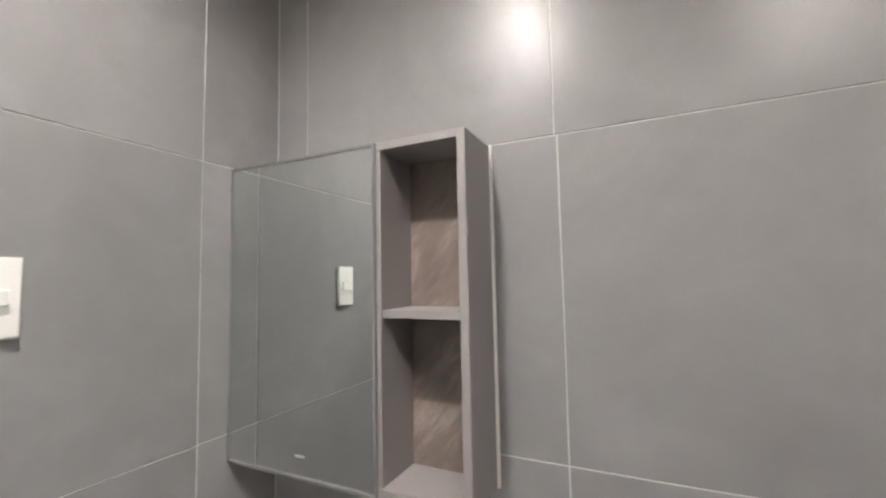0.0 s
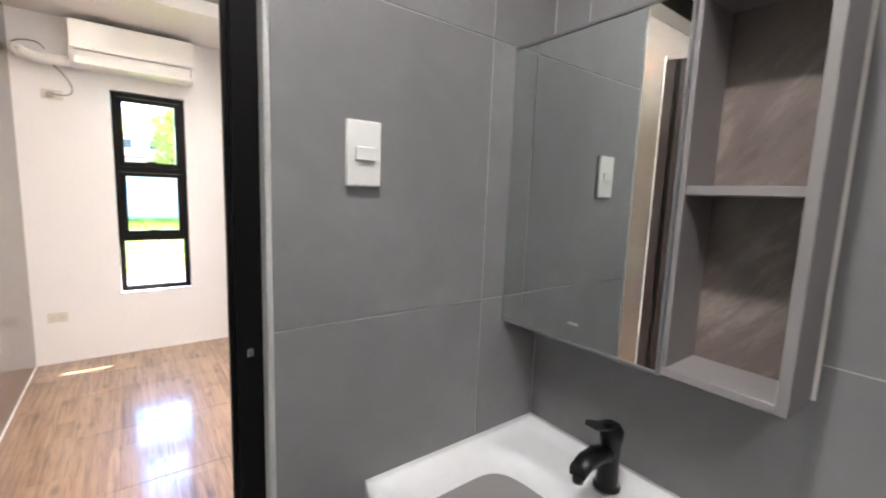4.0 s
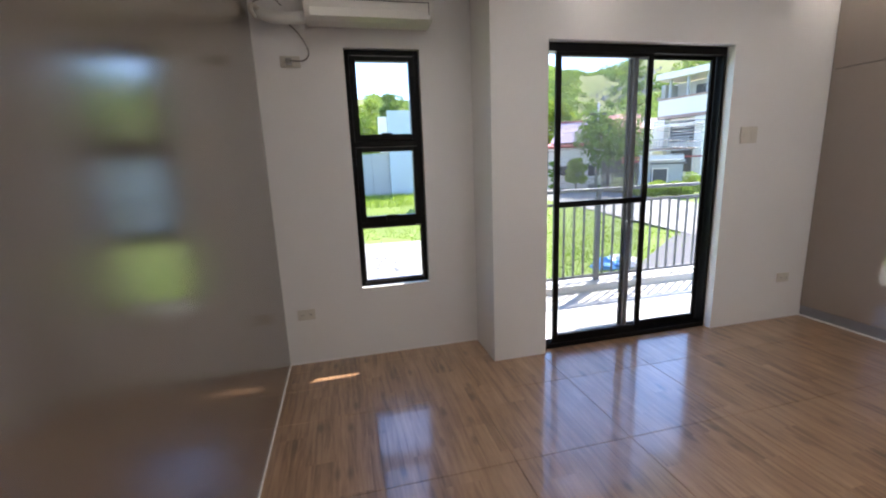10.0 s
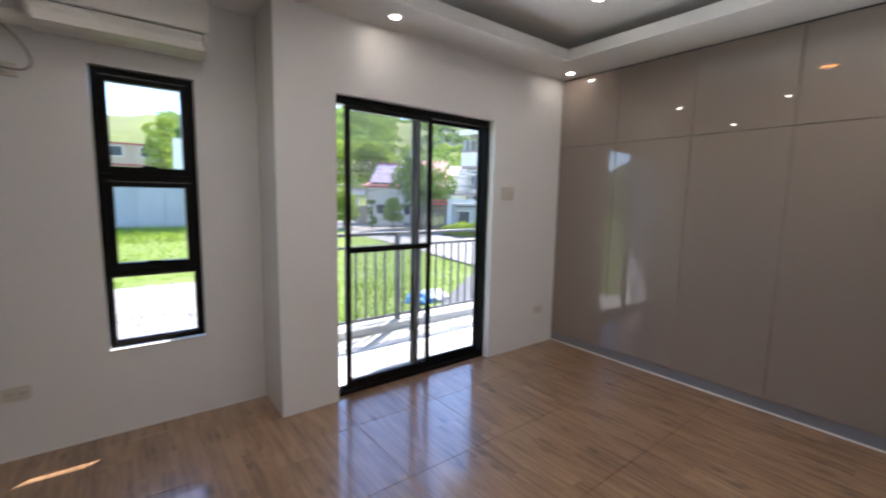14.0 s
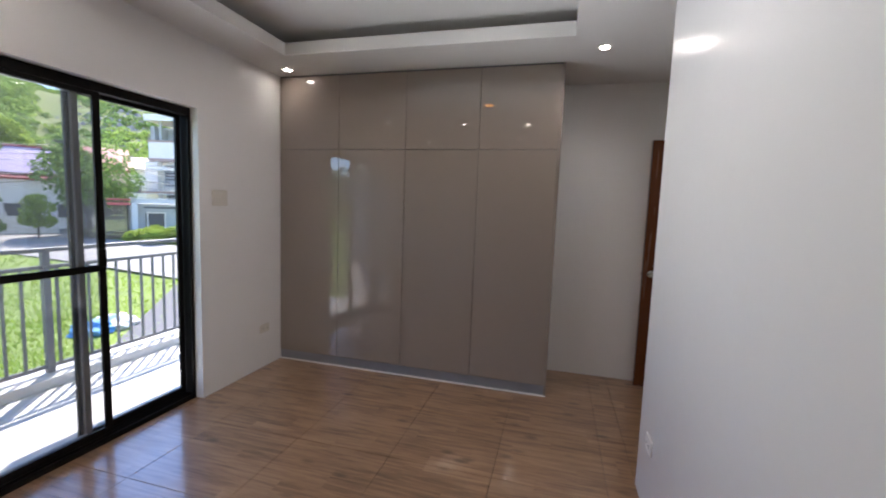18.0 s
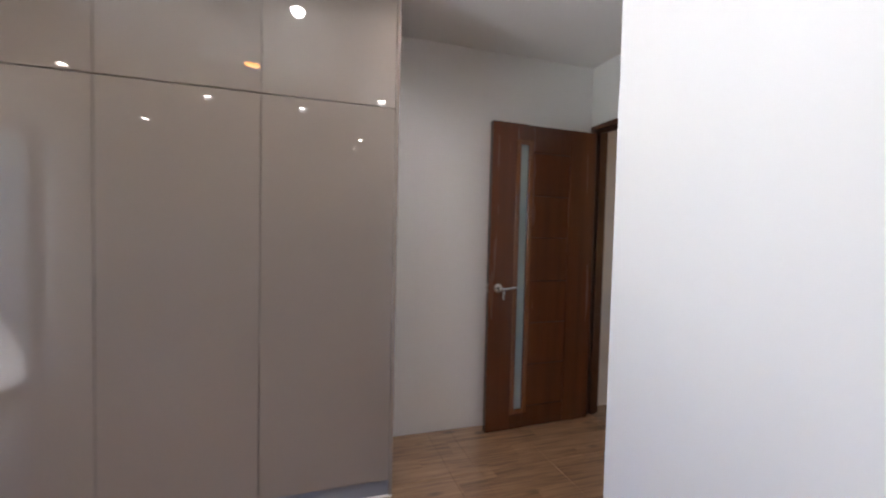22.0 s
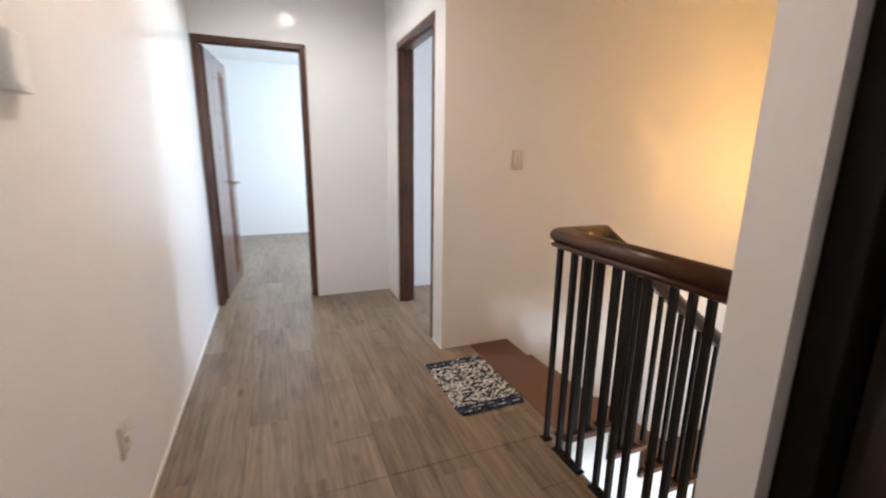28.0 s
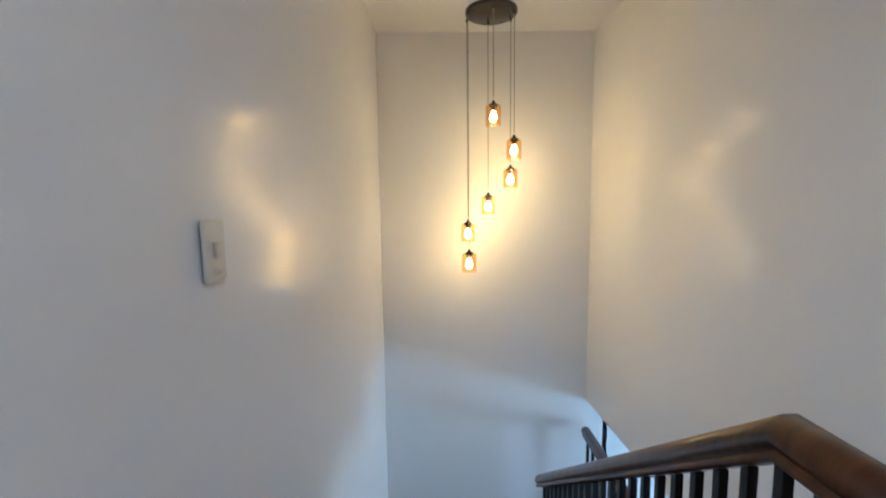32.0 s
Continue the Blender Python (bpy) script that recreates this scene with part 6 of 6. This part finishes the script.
for _ in range(260):
    az, r = rg.gauss(37.5, 2.2), rg.gauss(205, 14)
    x, y, z, s = r * math.sin(radians(az)), 2 + r * math.cos(radians(az)), hill_z(az, r), rg.uniform(0.4, 1.5)
    n = len(vs)
    vs += [(x + s * rg.uniform(0.6, 1) * math.cos(q), y + s * rg.uniform(0.6, 1) * math.sin(q), z - 0.3) for q in (0.3, 1.6, 2.9, 4.1, 5.3)] + [(x, y, z + s * rg.uniform(0.4, 0.9))]
    fs += [(n + q, n + (q + 1) % 5, n + 5) for q in range(5)]
tagged(new("hill_rocks", mesh("hill_rocks", vs, fs, ROCK)), "grey boulders on the grassy slope", "rocks", kind="stuff")

WIRE = mat("black_wire", (0.03, 0.03, 0.03), 0.5)
pole = thing("utility_pole", "grey concrete utility pole with overhead wires", "pole", (25.6, 40.5, ground_z(25.6, 40.5) - 0.1))
part("shaft", cyl(0.16, 0, 8.6, 12, 0.11), CONCRETE, pole)
part("cross_arm", bx(-1.0, 1.0, -0.06, 0.06, 7.4, 7.55), H_BROWN, pole)
for k, (za, zb) in enumerate(((5.6, 3.4), (5.3, 3.0), (5.0, 2.7), (4.6, 2.2), (3.4, 1.6), (2.9, 0.9))):
    a, b, c = Vector((7, 34, za)), Vector((25.6, 40.5, 0.5 * (za + zb) + 1.0)), Vector((46, 27, zb + 1.2))
    pts = [a.lerp(b, u / 10) - Vector((0, 0, 1.0 * 4 * (u / 10) * (1 - u / 10))) for u in range(10)] + [b.lerp(c, u / 10) - Vector((0, 0, 0.8 * 4 * (u / 10) * (1 - u / 10))) for u in range(11)]
    wr = thing("overhead_wire", "thin black overhead wire above the road", "wire", (0, 0, 0), 0, "overhead wires")
    part("strand", tube(pts, 0.024, 5), WIRE, wr)


# ---- tiles and planks, laid piece by piece ----
def lay(parent_name, name, pieces, material, gap, z0, z1):
    """Flat pieces (x0, x1, y0, y1) with a joint between them; alike sizes share a mesh."""
    parent = bpy.data.objects[parent_name]
    cache = {}
    for x0, x1, y0, y1 in pieces:
        w, d = round(x1 - x0 - gap, 4), round(y1 - y0 - gap, 4)
        if w < 0.01 or d < 0.01:
            continue
        if (w, d) not in cache:
            c = 0.0012
            vs = [(0, 0, z0), (w, 0, z0), (w, d, z0), (0, d, z0), (0, 0, z1 - c), (w, 0, z1 - c), (w, d, z1 - c), (0, d, z1 - c), (c, c, z1), (w - c, c, z1), (w - c, d - c, z1), (c, d - c, z1)]
            fs = [(0, 1, 5, 4), (1, 2, 6, 5), (2, 3, 7, 6), (3, 0, 4, 7), (4, 5, 9, 8), (5, 6, 10, 9), (6, 7, 11, 10), (7, 4, 8, 11), (8, 9, 10, 11)]
            cache[(w, d)] = mesh(name, vs, fs, material)
        share(name, cache[(w, d)], parent, (x0 + gap / 2, y0 + gap / 2, 0))


def cut(a0, a1, first, step):
    e = [a0]
    v = first + step * math.ceil((a0 - first) / step + 1e-6)
    while v < a1 - 1e-6:
        e.append(v)
        v += step
    return list(zip(e, e[1:] + [a1]))


tiles = []
for (rx0, rx1, ry0, ry1) in ((XL, XR, BCY, YS), (XL, 0.917, YS, YW), (BCX, XR, 0.145, BCY), (SD[0], SD[1], YS, YS + 0.06)):
    for xa, xb in cut(rx0, rx1, 0.045, 0.612):
        for ya, yb in cut(ry0, ry1, 1.43, 0.612):
            tiles.append((xa, xb, ya, yb))
lay("floor_bedroom", "floor_tile", tiles, TILE_WOOD, 0.0025, -0.012, 0.0)
planks = []
for rx0, rx1, ry0, ry1 in ((2.63, HX, YF, WELL_Y - 0.7), (BCX, HX, WELL_Y - 0.7, 0.145), (2.0, 5.4, -7.5, YF - 0.12), (FD[0], FD[1], YF - 0.12, YF)):
    for i, (xa, xb) in enumerate(cut(rx0, rx1, 0.0, 0.182)):
        for ya, yb in cut(ry0, ry1, (round(xa / 0.182) * 0.47) % 1.22, 1.22):
            planks.append((xa, xb, ya, yb))
lay("floor_hall", "floor_plank", planks, PLANK, 0.0012, -0.006, 0.0)


def wall_tiles(parent_name, rects, place):
    parent = bpy.data.objects[parent_name]
    for a0, a1, z0, z1 in rects:
        g = 0.0012
        w, h, c, t = a1 - a0 - 2 * g, z1 - z0 - 2 * g, 0.0006, 0.0016
        vs = [(0, 0, 0), (w, 0, 0), (w, 0, h), (0, 0, h), (0, -t + c, 0), (w, -t + c, 0), (w, -t + c, h), (0, -t + c, h), (c, -t, c), (w - c, -t, c), (w - c, -t, h - c), (c, -t, h - c)]
        fs = [(1, 0, 4, 5), (2, 1, 5, 6), (3, 2, 6, 7), (0, 3, 7, 4), (4, 8, 9, 5), (5, 9, 10, 6), (6, 10, 11, 7), (7, 11, 8, 4), (8, 11, 10, 9)]
        o = new("wall_tile", mesh("wall_tile", vs, [f[::-1] for f in fs], TILE_GREY))
        o.parent = parent
        o.matrix_basis = place(a0 + g, z0 + g)


ROWS = [(0.0, 0.58), (0.58, 1.165), (1.165, 1.75), (1.75, 2.335), (2.335, 2.46)]
structure("wall_bath_grout", [(BD[1] + 0.005, 1.0015, 1.0785, 1.0895, 0, 2.46)], GROUT, "white grout bed of the bathroom front wall")
wall_tiles("wall_bath_front", [(a, b, z0, z1) for z0, z1 in ROWS for a, b in ((BD[1] + 0.005, 0.80), (0.80, 1.0))], lambda a, z: pose(a, 1.0787, z))
wall_tiles("wall_bath_mirror", [(a, b, z0, z1) for k, (z0, z1) in enumerate(ROWS) for a, b in (((-1.0765, -0.98), (-0.98, -0.385), (-0.385, 0.815), (0.815, 0.95)) if k >= 3 else ((-1.0765, -0.38), (-0.38, 0.82), (0.82, 0.95)))], lambda a, z: pose(1.0017, -a, z, 0, 0, -90))
for nm, a, b in (("sealant_line", (XL, XL + 0.006, 1.30, YW), 0.006), ("sealant_line", (XL, 0.917, YW - 0.005, YW), 0.005), ("sealant_line", (HX - 0.006, HX, YF, 0.08), 0.007), ("sealant_line", (2.84, 3.5, YF, YF + 0.005), 0.005),
                 ("sealant_line", (2.345, HXR, YST, YST + 0.005), 0.005), ("sealant_line", (HXR, HXR + 0.005, SDR[1], YST), 0.005), ("sealant_line", (BCX, BCX + 0.005, 0.21, BCY), 0.004)):
    structure(nm, [(a[0], a[1], a[2], a[3], 0.0005, b)], CAULK, "thin white sealant line along the floor")
